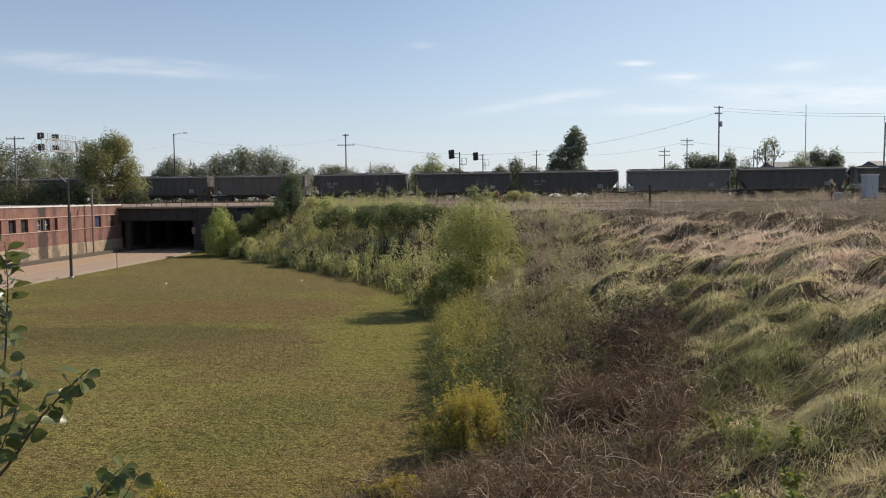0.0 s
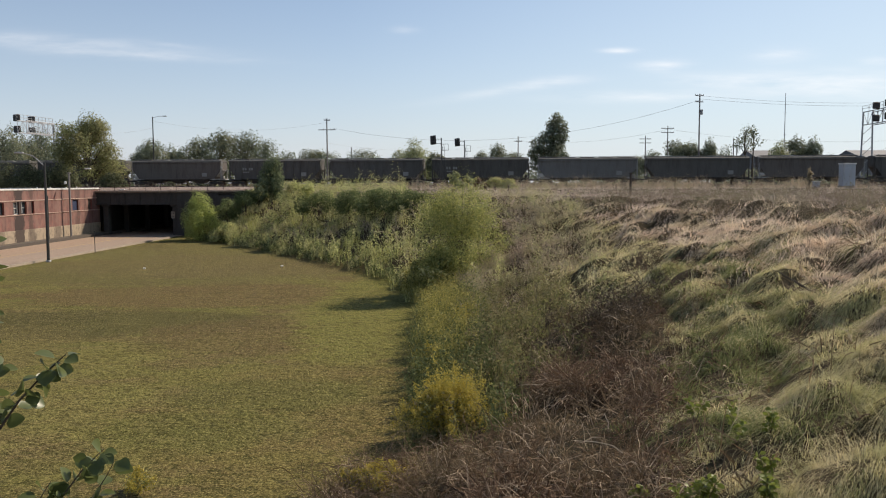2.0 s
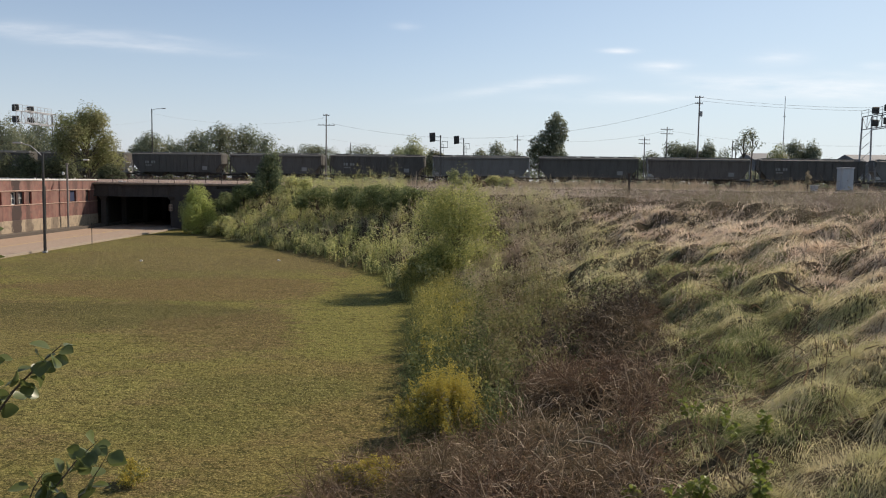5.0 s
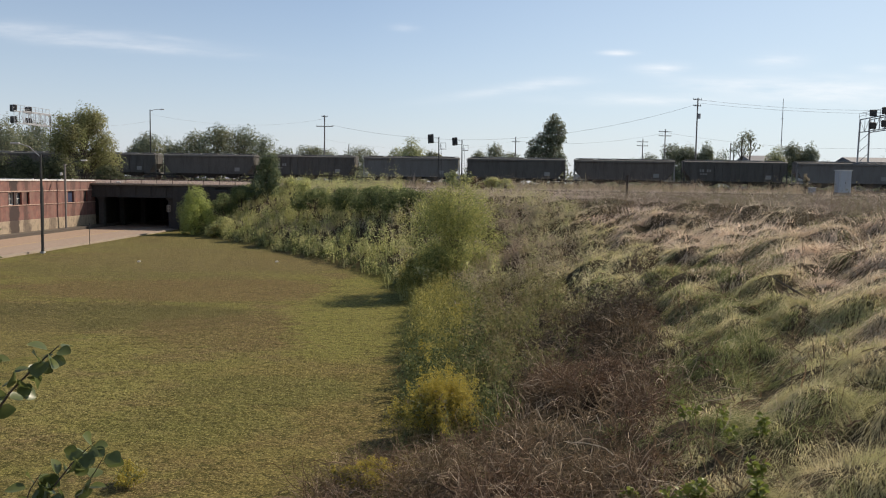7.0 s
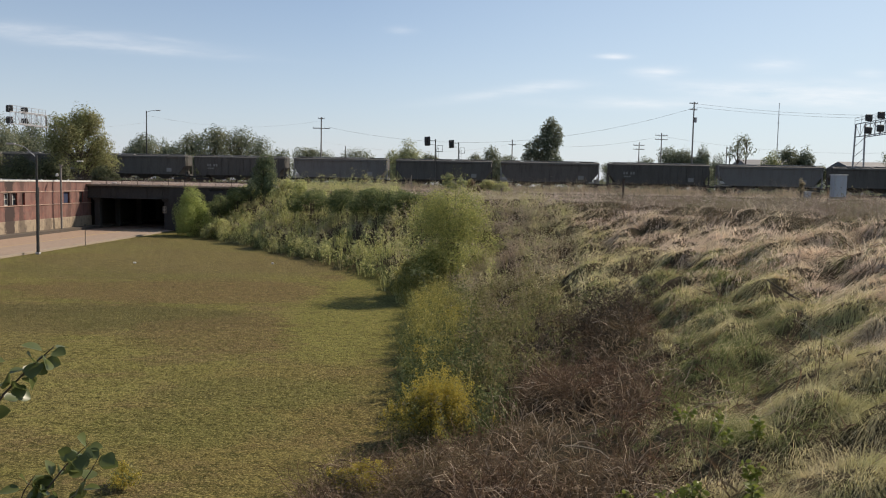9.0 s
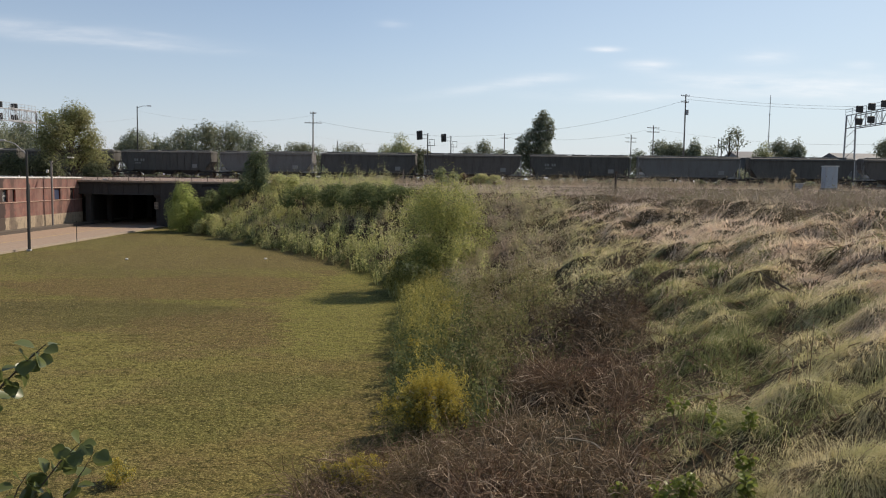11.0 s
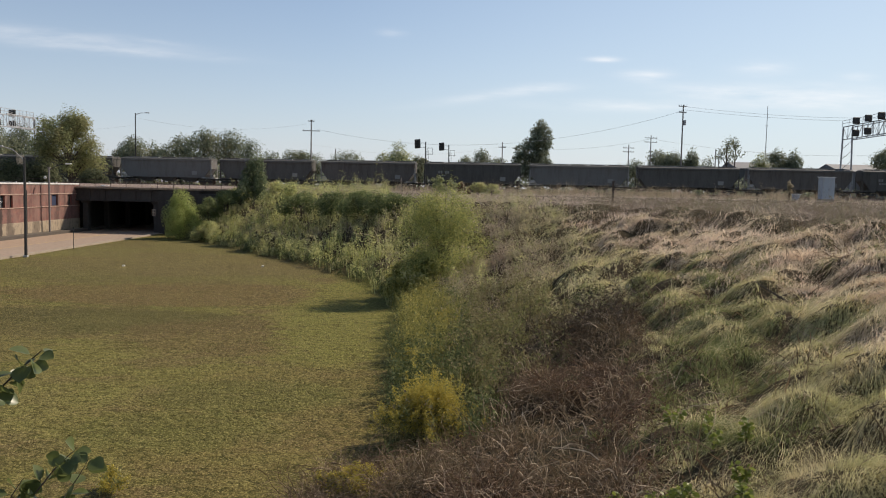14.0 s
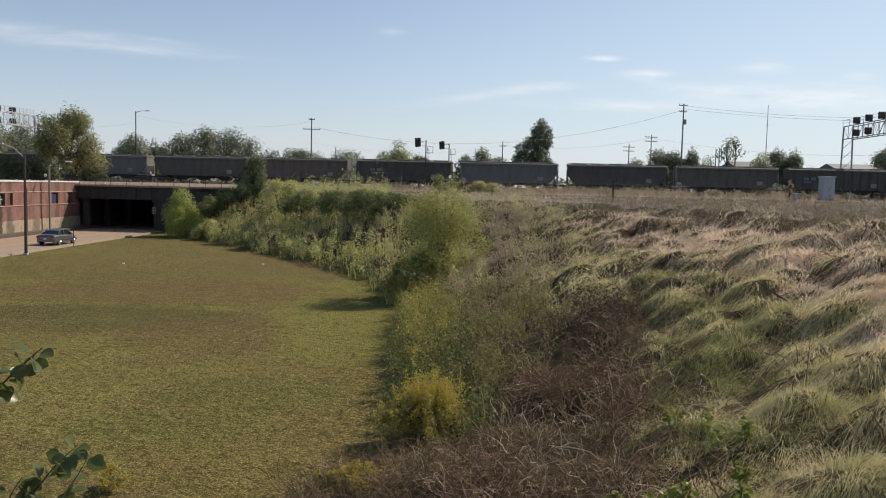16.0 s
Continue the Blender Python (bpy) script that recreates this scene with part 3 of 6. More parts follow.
def face_y(x):
    """The line of the bridge's near face."""
    return 104.0 + TRACK_TAN * (x + 34.6)


def road_x(y):
    """Middle of the road."""
    return -39.0 + 0.03 * (y - 90.0)


def track_y(x):
    return 142.0 + TRACK_TAN * x


def mounds(x, y, cell=1.75):
    """Rounded tussocks on a jittered grid: their relief from 0 to 1 and the way outwards from each top."""
    u, v = np.asarray(x, float) / cell, np.asarray(y, float) / cell
    best, tall = np.full(u.shape, 9.0), np.ones(u.shape)
    ox, oy = np.zeros(u.shape), np.zeros(u.shape)
    for i in (-1, 0, 1):
        for j in (-1, 0, 1):
            ci, cj = np.floor(u) + i, np.floor(v) + j
            h1, h2 = np.sin(ci * 127.1 + cj * 311.7) * 437.58, np.sin(ci * 269.5 + cj * 183.3) * 437.58
            h1, h2 = h1 - np.floor(h1), h2 - np.floor(h2)
            dx, dy = u - ci - 0.15 - 0.7 * h1, v - cj - 0.15 - 0.7 * h2
            d = np.hypot(dx, dy) / (0.44 + 0.24 * h2)
            near = d < best
            best, ox, oy, tall = np.where(near, d, best), np.where(near, dx, ox), np.where(near, dy, oy), np.where(near, 0.5 + 0.55 * h1, tall)
    return tall * np.sqrt(np.clip(1 - best ** 2, 0, 1)), ox, oy


def height(x, y):
    x, y = np.asarray(x, float), np.asarray(y, float)
    s = toe_distance(x, y)
    wide = 12.0 + 6.5 * np.clip((62 - y) / 20, 0, 1)
    k = np.clip(s / wide, 0, 1)
    hill = (PLAIN - 0.0) * (0.55 * k + 0.45 * k * k * (3 - 2 * k)) + np.clip(k * 3, 0, 1) * (0.14 * wob(x, y, 0.55, 1.0) + 0.10 * wob(x, y, 1.6, 2.0))
    tan = (0.75 * np.clip((s - 0.5) / 1.2, 0, 1) + 0.25 * np.clip((s - 4.0) / 4, 0, 1)) * np.clip((62 - y) / 12, 0, 1)
    hill = hill + tan * (0.16 * wob(x, y, 1.1, 5.0) + (0.54 + 0.14 * np.clip((s - 6) / 3, 0, 1)) * mounds(x, y)[0] * np.clip((15.0 + 0.72 * (x - 9) - s) / 2.5, 0.15, 1) - 0.24)
    lawn = 0.06 * wob(x, y, 0.12, 0.4) - 0.02
    z = np.where(s > 0, lawn + hill, lawn)
    # the railway's own bank
    past = y - face_y(x)
    bank = np.clip(past / 5.0, 0, 1)
    bank = 5.55 * bank * bank * (3 - 2 * bank)
    z = np.maximum(z, np.where(past > 0, bank, -1))
    near_track = np.clip(1 - np.abs(y - track_y(x)) / 12.0, 0, 1)
    z = np.where(past > 4, np.maximum(np.where(past > 60, PLAIN, z), PLAIN + 0.35 * np.minimum(near_track * 3, 1)), z)
    # the cutting for the road
    off = np.abs(x - road_x(y))
    z = np.where((off < 6.9) & (past > -0.5) & (past < 170), -0.05, z)
    z = np.where((off < 6.0) & (past <= -0.5), -0.06, z)
    return z


def spaced(lo, mid0, mid1, hi, fine, grow):
    mid = np.arange(mid0, mid1 + fine, fine)
    a, b, st = [], [], fine
    p = mid0
    while p > lo:
        st *= grow
        p -= st
        a.append(p)
    p, st = mid[-1], fine
    while p < hi:
        st *= grow
        p += st
        b.append(p)
    return np.array(a[::-1] + list(mid) + b)


def make_ground():
    xs = spaced(-3000, -58, 42, 3000, 0.45, 1.25)
    ys = spaced(-900, 2, 116, 4000, 0.45, 1.2)
    gx, gy = np.meshgrid(xs, ys)
    gz = height(gx, gy)
    nx, ny = len(xs), len(ys)
    i = (np.arange(ny - 1)[:, None] * nx + np.arange(nx - 1)[None]).ravel()
    quads = np.stack([i, i + 1, i + nx + 1, i + nx], 1)
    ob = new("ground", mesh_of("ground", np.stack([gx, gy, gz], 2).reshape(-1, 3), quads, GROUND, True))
    tagged(ob, "mown patchy lawn rising to a weedy railway bank", "ground", kind="structure")


make_ground()


def strip(name, x_of, y0, y1, w0, w1, z0, thick, mat, label, category, step=3.0):
    """A long slab beside the road's middle line, from w0 to w1."""
    bm = bmesh.new()
    rows = []
    for y in np.arange(y0, y1 + 0.01, step):
        c = x_of(y)
        rows.append([bm.verts.new((c + w, y, z)) for w, z in ((w0, z0 - thick), (w0, z0), (w1, z0), (w1, z0 - thick))])
    for a, b in zip(rows, rows[1:]):
        for k in range(3):
            bm.faces.new((a[k], b[k], b[k + 1], a[k + 1]))
    bm.faces.new(rows[0][::-1])
    bm.faces.new(rows[-1])
    return tagged(part(name, bm, mat), label, category, kind="structure")


strip("road_near_lane", road_x, -60, 270, 0.0, 5.0, 0.02, 0.3, surface("grey_worn_concrete_lane", (0.255, 0.184, 0.135), (0.355, 0.268, 0.20), 0.25, 8, 0.9, grime=(0.20, 0.145, 0.105), stretch=(1.5, 0.15, 1)), "greyer worn concrete lane beside the lawn", "road")
strip("road", road_x, -60, 270, -5.0, 0.0, 0.02, 0.3, ROAD, "sun-bleached concrete road dipping under a railway bridge", "road")
strip("kerb_near", road_x, -60, 101, 5.0, 5.25, 0.12, 0.4, PAVE, "pale concrete kerb between road and lawn", "kerb")
strip("kerb_far", road_x, -60, 270, -5.25, -5.0, 0.34, 0.6, KERB, "dark stained concrete kerb along the pavement", "kerb")
strip("pavement", road_x, -60, 270, -7.2, -5.25, 0.336, 0.6, DIRTPAVE, "dirt-strewn pavement before the brick building", "pavement")
strip("lane_line", road_x, -60, 270, -0.06, 0.06, 0.026, 0.004, surface("worn_yellow_road_paint", (0.42, 0.29, 0.1), (0.5, 0.36, 0.16), 1, 10, 0.9), "worn yellow centre line on the road", "road marking")

# ---- the railway bridge over the road ----


def make_bridge():
    o = pose(-38.6, float(face_y(-38.6)), 0, 0, 0, math.degrees(TURN))
    br = empty("railway_bridge", o, "shade-darkened concrete and rusty steel railway bridge over the road", "bridge", kind="structure")
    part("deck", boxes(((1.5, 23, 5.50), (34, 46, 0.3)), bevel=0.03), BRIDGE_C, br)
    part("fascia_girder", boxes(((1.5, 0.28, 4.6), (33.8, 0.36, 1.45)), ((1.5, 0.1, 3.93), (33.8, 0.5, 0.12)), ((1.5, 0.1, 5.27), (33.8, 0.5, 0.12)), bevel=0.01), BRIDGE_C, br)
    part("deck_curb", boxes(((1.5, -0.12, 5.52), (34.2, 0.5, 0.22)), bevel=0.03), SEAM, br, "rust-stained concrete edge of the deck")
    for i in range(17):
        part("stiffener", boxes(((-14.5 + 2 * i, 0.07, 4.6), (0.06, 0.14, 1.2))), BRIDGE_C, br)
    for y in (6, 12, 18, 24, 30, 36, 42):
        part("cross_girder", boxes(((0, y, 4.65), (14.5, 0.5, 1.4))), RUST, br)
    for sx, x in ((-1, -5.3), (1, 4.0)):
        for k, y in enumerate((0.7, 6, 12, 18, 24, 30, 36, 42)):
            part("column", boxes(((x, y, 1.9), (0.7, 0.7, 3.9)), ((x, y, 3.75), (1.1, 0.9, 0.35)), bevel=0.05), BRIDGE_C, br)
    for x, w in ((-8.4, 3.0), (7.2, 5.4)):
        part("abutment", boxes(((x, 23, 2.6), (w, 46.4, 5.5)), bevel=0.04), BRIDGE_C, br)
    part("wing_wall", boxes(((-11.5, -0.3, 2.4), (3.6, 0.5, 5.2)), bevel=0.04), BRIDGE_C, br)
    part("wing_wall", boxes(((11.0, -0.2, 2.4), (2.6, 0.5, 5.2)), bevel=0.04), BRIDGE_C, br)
    # a shoulder of stone on the deck
    bm = bmesh.new()
    extrude_profile(bm, [(0.5, 5.65), (1.0, 5.72), (3.2, 6.0), (45.5, 6.0), (45.5, 5.65)], -15.2, 18.2)
    part("ballast_bed", bm, BALLAST, br, "sunlit pinkish ballast on the deck")
    for i in range(16):
        part("railing_post", tube(bmesh.new(), [(-14 + 2.05 * i, -0.12, 5.6), (-14 + 2.05 * i, -0.12, 6.55)], 0.035, 6), RUST, br)
    for z in (6.1, 6.53):
        part("handrail", tube(bmesh.new(), [(-15, -0.12, z), (18, -0.12, z)], 0.028, 6), RUST, br)
    sg = part("clearance_sign", boxes(((3.72, 0.3, 2.55), (0.5, 0.03, 0.85)), bevel=0.01), PAVE, br, "white clearance sign with unreadable black marks")
    for z in (2.75, 2.35):
        for x in (3.6, 3.84):
            part("sign_mark", boxes(((x, 0.28, z), (0.12, 0.012, 0.24))), BLACK, sg)
    tagged(part("bridge_litter", boxes(((-3.2, 0.9, 5.8), (0.6, 0.3, 0.12)), ((-2.5, 0.8, 5.79), (0.25, 0.2, 0.1)), bevel=0.04), LITTER, None, at=o), "white scraps of litter on the bridge deck", "litter")


make_bridge()


def along(name, x0, x1, offsets, z0, z1, mat, label, category):
    bm = bmesh.new()
    for off, w in offsets:
        box(bm, ((x0 + x1) / 2, off, (z0 + z1) / 2), (x1 - x0, w, z1 - z0))
    ob = part(name, bm, mat, at=pose(0, 142, 0, 0, 0, math.degrees(TURN)))
    return tagged(ob, label, category, kind="structure")


along("track_bed", -170, 190, [(0, 3.4)], 5.3, 5.93, BALLAST, "grey-pink ballast bed under the railway track", "track bed")
for off in (-0.75, 0.75):
    along("rail", -170, 190, [(off, 0.075)], 5.93, 6.10, RAIL, "rusty steel rail of the freight track", "rail")

# ---- the freight train ----
CAR_L, SPEED, S0 = 17.9, 5.85, 62.2
RAIL_Z = 6.10


def make_hopper(paint, ribs, label, light_end=False):
    car = empty("hopper_car", pose(0, 0, 0), label, "railcar", "freight train")
    out = [(-8.1, 4.22), (-8.1, 2.85), (-6.9, 1.2), (6.9, 1.2), (8.1, 2.85), (8.1, 4.22)]
    bm = bmesh.new()
    ys = [-1.5, -1.58, 1.58, 1.5]
    rows = []
    for j, y in enumerate(ys):
        rows.append([bm.verts.new((x, y * (1.0 if z > 2 else 0.97), z)) for x, z in out])
    n = len(out)
    for a, b in zip(rows, rows[1:]):
        for i in range(n):
            bm.faces.new((a[i], a[(i + 1) % n], b[(i + 1) % n], b[i]))
    bm.faces.new(rows[0][::-1])
    bm.faces.new(rows[-1])
    bmesh.ops.recalc_face_normals(bm, faces=bm.faces)
    part("body", bm, paint, car)
    bm = bmesh.new()
    prof = [(-1.62, 4.2), (-1.6, 4.34), (-1.3, 4.46), (-0.5, 4.54), (0.5, 4.54), (1.3, 4.46), (1.6, 4.34), (1.62, 4.2)]
    extrude_profile(bm, prof, -8.2, 8.2)
    roof = part("roof", bm, CAR_ROOF, car, "dusty pale roof")
    part("running_board", boxes(((0, -0.95, 4.66), (16.0, 0.5, 0.05)), ((0, 0.95, 4.66), (16.0, 0.5, 0.05)), bevel=0.01), CAR_WALK, roof)
    for i in range(5):
        part("hatch", boxes(((-6.2 + 3.1 * i, 0, 4.62), (2.4, 0.7, 0.2)), ((-6.2 + 3.1 * i - 1.0, -0.3, 4.74), (0.14, 0.2, 0.08)), bevel=0.03), CAR_WALK if i % 2 else CAR_ROOF, roof)
    if ribs:
        for sy in (-1, 1):
            for i in range(12):
                x = -7.15 + 1.3 * i
                lo = 1.25
                part("side_post", boxes(((x, sy * 1.61, (4.2 + lo) / 2), (0.11, 0.1, 4.2 - lo))), paint, car)
    else:
        for sy in (-1, 1):
            part("side_sill", boxes(((0, sy * 1.6, 1.25), (13.2, 0.1, 0.22)), bevel=0.02), paint, car)
            part("top_chord", boxes(((0, sy * 1.6, 4.1), (16.1, 0.1, 0.2)), bevel=0.02), paint, car)
    end_mat = CAR_WALK if light_end else paint
    for sx in (-1, 1):
        fr = part("end_frame", boxes(((sx * 8.1, -1.45, 2.3), (0.14, 0.14, 2.4)), ((sx * 8.1, 1.45, 2.3), (0.14, 0.14, 2.4)),
                                    ((sx * 8.1, 0, 1.12), (0.3, 3.0, 0.25)), ((sx * 7.0, -1.45, 1.14), (1.8, 0.14, 0.2)), ((sx * 7.0, 1.45, 1.14), (1.8, 0.14, 0.2)), bevel=0.01), end_mat, car)
        bm = bmesh.new()
        for k in range(8):
            box(bm, (sx * 8.22, -1.1, 1.35 + 0.38 * k), (0.03, 0.5, 0.03))
        box(bm, (sx * 8.22, -1.36, 2.8), (0.04, 0.04, 3.2))
        box(bm, (sx * 8.22, -0.84, 2.8), (0.04, 0.04, 3.2))
        part("ladder", bm, STEEL if light_end else DARKSTEEL, fr)
        bm = bmesh.new()
        v = [bm.verts.new(p) for p in ((sx * 8.04, -1.3, 2.9), (sx * 8.04, 1.3, 2.9), (sx * 6.8, 1.3, 1.22), (sx * 6.8, -1.3, 1.22),
                                       (sx * 8.1, -1.3, 2.76), (sx * 8.1, 1.3, 2.76), (sx * 6.86, 1.3, 1.18), (sx * 6.86, -1.3, 1.18))]
        for f in ((0, 1, 2, 3), (7, 6, 5, 4), (0, 4, 5, 1), (1, 5, 6, 2), (2, 6, 7, 3), (3, 7, 4, 0)):
            bm.faces.new([v[i] for i in f])
        part("slope_sheet", bm, end_mat, car)
        if sx > 0:
            part("brake_gear", boxes(((sx * 7.7, 0.5, 1.5), (0.5, 0.7, 0.5)), bevel=0.05), end_mat, car)
        elif light_end:
            part("air_tank", tube(bmesh.new(), [(-8.0, -1.0, 1.62), (-7.95, -1.0, 1.62), (-6.75, -1.0, 1.62), (-6.7, -1.0, 1.62)], [0.2, 0.3, 0.3, 0.2], 12), WHITE, car, "white air tank on the end platform")
        part("coupler", boxes(((sx * 8.52, 0, 0.85), (0.95, 0.28, 0.3)), bevel=0.05), DARKSTEEL, car)
        tk = part("truck", boxes(((sx * 6.9, -1.05, 0.52), (2.3, 0.16, 0.34)), ((sx * 6.9, 1.05, 0.52), (2.3, 0.16, 0.34)), ((sx * 6.9, 0, 0.6), (0.5, 2.2, 0.4)), bevel=0.04), DARKSTEEL, car)
        for wx in (-0.85, 0.85):
            ws = bmesh.new()
            for wy in (-0.76, 0.76):
                tube(ws, [(0, wy - 0.06, 0), (0, wy + 0.06, 0)], 0.42, 16)
            tube(ws, [(0, -0.7, 0), (0, 0.7, 0)], 0.08, 8)
            part("wheelset", ws, RAIL, tk, at=pose(sx * 6.9 + wx, 0, 0.42))
    for i in range(3):
        bm = bmesh.new()
        x = -3.9 + 3.9 * i
        tmp = bmesh.new()
        bmesh.ops.create_cube(tmp, size=1)
        for vv in tmp.verts:
            k = 1.0 if vv.co.z > 0 else 0.28
            vv.co = Vector((x + vv.co.x * 3.6 * k, vv.co.y * 2.9 * (k if k < 1 else 1), 0.82 + vv.co.z * 0.86))
        join(bm, tmp)
        part("hopper_chute", bm, paint, car)
    part("centre_sill", boxes(((0, 0, 1.0), (16.4, 0.5, 0.35))), DARKSTEEL, car)
    part("data_panel", boxes(((5.2, -1.685, 1.95), (0.9, 0.02, 0.65))), STENCIL, car, "pale unreadable data panel")
    for i in range(4 if ribs else 0):
        part("stencil_mark", boxes(((-5.6 + 0.42 * i + (0.3 if i > 1 else 0), -1.685, 2.9), (0.28, 0.02, 0.42))), STENCIL, car, "faded unreadable stencil mark")
    for i in range(3 if ribs else 0):
        part("stencil_mark", boxes(((-5.5 + 0.4 * i, -1.685, 2.35), (0.3, 0.02, 0.2))), STENCIL, car, "faded unreadable stencil mark")
    return car


CARS = []


def make_train():
    kinds = {"d": make_hopper(CAR_DARK, True, "dark weathered covered hopper car with ribbed sides"),
             "g": make_hopper(CAR_GREY, False, "dull grey covered hopper car with smooth sides", True),
             "b": make_hopper(CAR_BROWN, False, "dusty brown covered hopper car with smooth sides", True),
             "e": make_hopper(CAR_DARK, False, "dark smooth-sided covered hopper car")}
    order = "dedbded" + "g" + "e" + "b" + "d" + "g" + "e" + "b" + "dgd"
    used = set()
    for i, k in enumerate(order):
        first = kinds[k]
        ob = first if k not in used else copy_thing(first, pose(0, 0, 0))
        used.add(k)
        CARS.append((ob, S0 + CAR_L * (i - 9) + CAR_L / 2))


make_train()


def on_track(s):
    return pose(s * math.cos(TURN), 142 + s * math.sin(TURN), RAIL_Z, 0, 0, math.degrees(TURN))


# ---- the brick building ----
BY, BX = 106.1, -44.9


def make_building():
    o = pose(BX, BY, 0, 0, 0, -math.degrees(math.atan(0.03)))
    b = empty("brick_building", o, "low red brick industrial building with cream base and white coping", "building")
    top, base, dado, sill, lint = 5.85, -0.2, 1.62, 3.3, 4.62
    wins = [(-2.7, 1.1), (-6.5, 1.5), (-13.3, 0.8), (-16.2, 0.6), (-18.0, 1.1), (-19.5, 1.1), (-22.4, 1.3), (-24.6, 1.3), (-27, 1.1), (-29, 1.1), (-33, 1.1), (-35, 1.1), (-40, 1.1)]
    L = 46.0
    bm = bmesh.new()
    box(bm, (-0.2, -L / 2, (dado + sill) / 2), (0.4, L, sill - dado))
    box(bm, (-0.2, -L / 2, (lint + top) / 2), (0.4, L, top - lint))
    edge = 0.0
    for y, w in wins:
        box(bm, (-0.2, (edge + y + w / 2) / 2, (sill + lint) / 2), (0.4, edge - y - w / 2, lint - sill))
        edge = y - w / 2
    box(bm, (-0.2, (edge - L) / 2, (sill + lint) / 2), (0.4, edge + L, lint - sill))
    box(bm, (-8.4, 0.0 - 0.2, (top + base) / 2), (16, 0.4, top - base))
    box(bm, (-8.4, -L + 0.2, (top + base) / 2), (16, 0.4, top - base))
    box(bm, (-16.2, -L / 2, (top + base) / 2), (0.4, L - 0.8, top - base))
    part("wall", bm, BRICK, b)
    part("dado", boxes(((-0.17, -L / 2, (dado + base) / 2), (0.46, L + 0.06, dado - base)), bevel=0.02), CREAM, b, "peeling cream-painted base")
    part("roof", boxes(((-8.2, -L / 2, top - 0.45), (15.6, L - 0.8, 0.2))), ROOFM, b)
    part("coping", boxes(((-0.2, -L / 2, top + 0.08), (0.56, L + 0.1, 0.17)), ((-8.6, -0.2, top + 0.08), (16.2, 0.56, 0.17)), bevel=0.02), WHITE, b, "white coping")
    part("string_course", boxes(((0.02, -L / 2, lint + 0.12), (0.08, L, 0.1)), bevel=0.01), COURSE, b)
    part("sill_course", boxes(((0.02, -L / 2, sill - 0.06), (0.1, L, 0.08)), bevel=0.01), COURSE, b)
    for i, (y, w) in enumerate(wins):
        wn = part("window", boxes(((-0.22, y - w / 2 + 0.04, (sill + lint) / 2), (0.08, 0.08, lint - sill)), ((-0.22, y + w / 2 - 0.04, (sill + lint) / 2), (0.08, 0.08, lint - sill)),
                                  ((-0.22, y, sill + 0.04), (0.08, w, 0.08)), ((-0.22, y, lint - 0.04), (0.08, w, 0.08))), WHITE if i == 5 else DARKSTEEL, b)
        if i in (0, 3):
            part("board", boxes(((-0.25, y, (sill + lint) / 2), (0.05, w - 0.1, lint - sill - 0.1))), RUST, wn, "rusty red boarded opening")
        elif i == 1:
            part("board", boxes(((-0.2, y, (sill + lint) / 2), (0.05, w - 0.1, lint - sill - 0.1))), BLUE, wn, "dark blue board in the opening")
        else:
            for sx in (-1, 1):
                for sz in (-1, 1):
                    part("pane", boxes(((-0.27, y + sx * (w - 0.1) / 4, (sill + lint) / 2 + sz * 0.31), (0.02, (w - 0.1) / 2 - 0.05, 0.57))), PANE, wn)
            part("glazing_bar", boxes(((-0.25, y, (sill + lint) / 2), (0.05, 0.05, lint - sill - 0.1)), ((-0.25, y, (sill + lint) / 2), (0.05, w - 0.1, 0.05))), WHITE if i in (4, 5) else DARKSTEEL, wn)
    part("downpipe", tube(bmesh.new(), [(0.1, -13.2, 0.2), (0.1, -13.2, 5.2)], 0.06, 8), DARKSTEEL, b)
    for y in (-4.8, -7.5, -11.2, -14, -19.5, -24):
        part("roof_vent", tube(bmesh.new(), [(-0.6, y, 5.4), (-0.6, y, 6.15)], 0.09, 8), WHITE, b)


make_building()

# ---- poles, lamps, signals ----


def street_lamp(x, y, z0, z1, reach, rise, label, wood=False):
    lp = empty("street_lamp", pose(x, y, z0), label, "street lamp")
    h = z1 - z0
    part("pole", tube(bmesh.new(), [(0, 0, 0), (0, 0, h * 0.5), (0, 0, h)], [0.13, 0.11, 0.085], 10), POLE if wood else DARKSTEEL, lp)
    part("base", boxes(((0, 0, 0.06), (0.34, 0.34, 0.16)), bevel=0.03), STEEL, lp)
    s = 1 if reach > 0 else -1
    arm = part("arm", tube(bmesh.new(), [(0, 0, h - 0.25), (reach * 0.45, 0, h + rise * 0.7), (reach * 0.85, 0, h + rise)], [0.05, 0.04, 0.035], 8), STEEL, lp)
    part("lamp_head", boxes(((reach * 0.85 + s * 0.3, 0, h + rise), (0.75, 0.28, 0.16)), bevel=0.05), STEEL, arm)
    return lp


street_lamp(-33.5, 68.6, 0, 8.25, -2.1, 0.85, "tall dark street lamp with a curved arm beside the road")
street_lamp(-53.3, 150, 5.8, 18.6, 2.2, 0.1, "tall thin street lamp beyond the railway")


def sign_post(x, y, z0, h, r, mat, label, cat="post"):
    p = empty("marker_post", pose(x, y, z0), label, cat)
    part("post", tube(bmesh.new(), [(0, 0, -0.1), (0, 0, h)], r, 8), mat, p)
    part("cap", boxes(((0, 0, h), (r * 2.6, r * 2.6, r)), bevel=r * 0.2), mat, p)
    return p


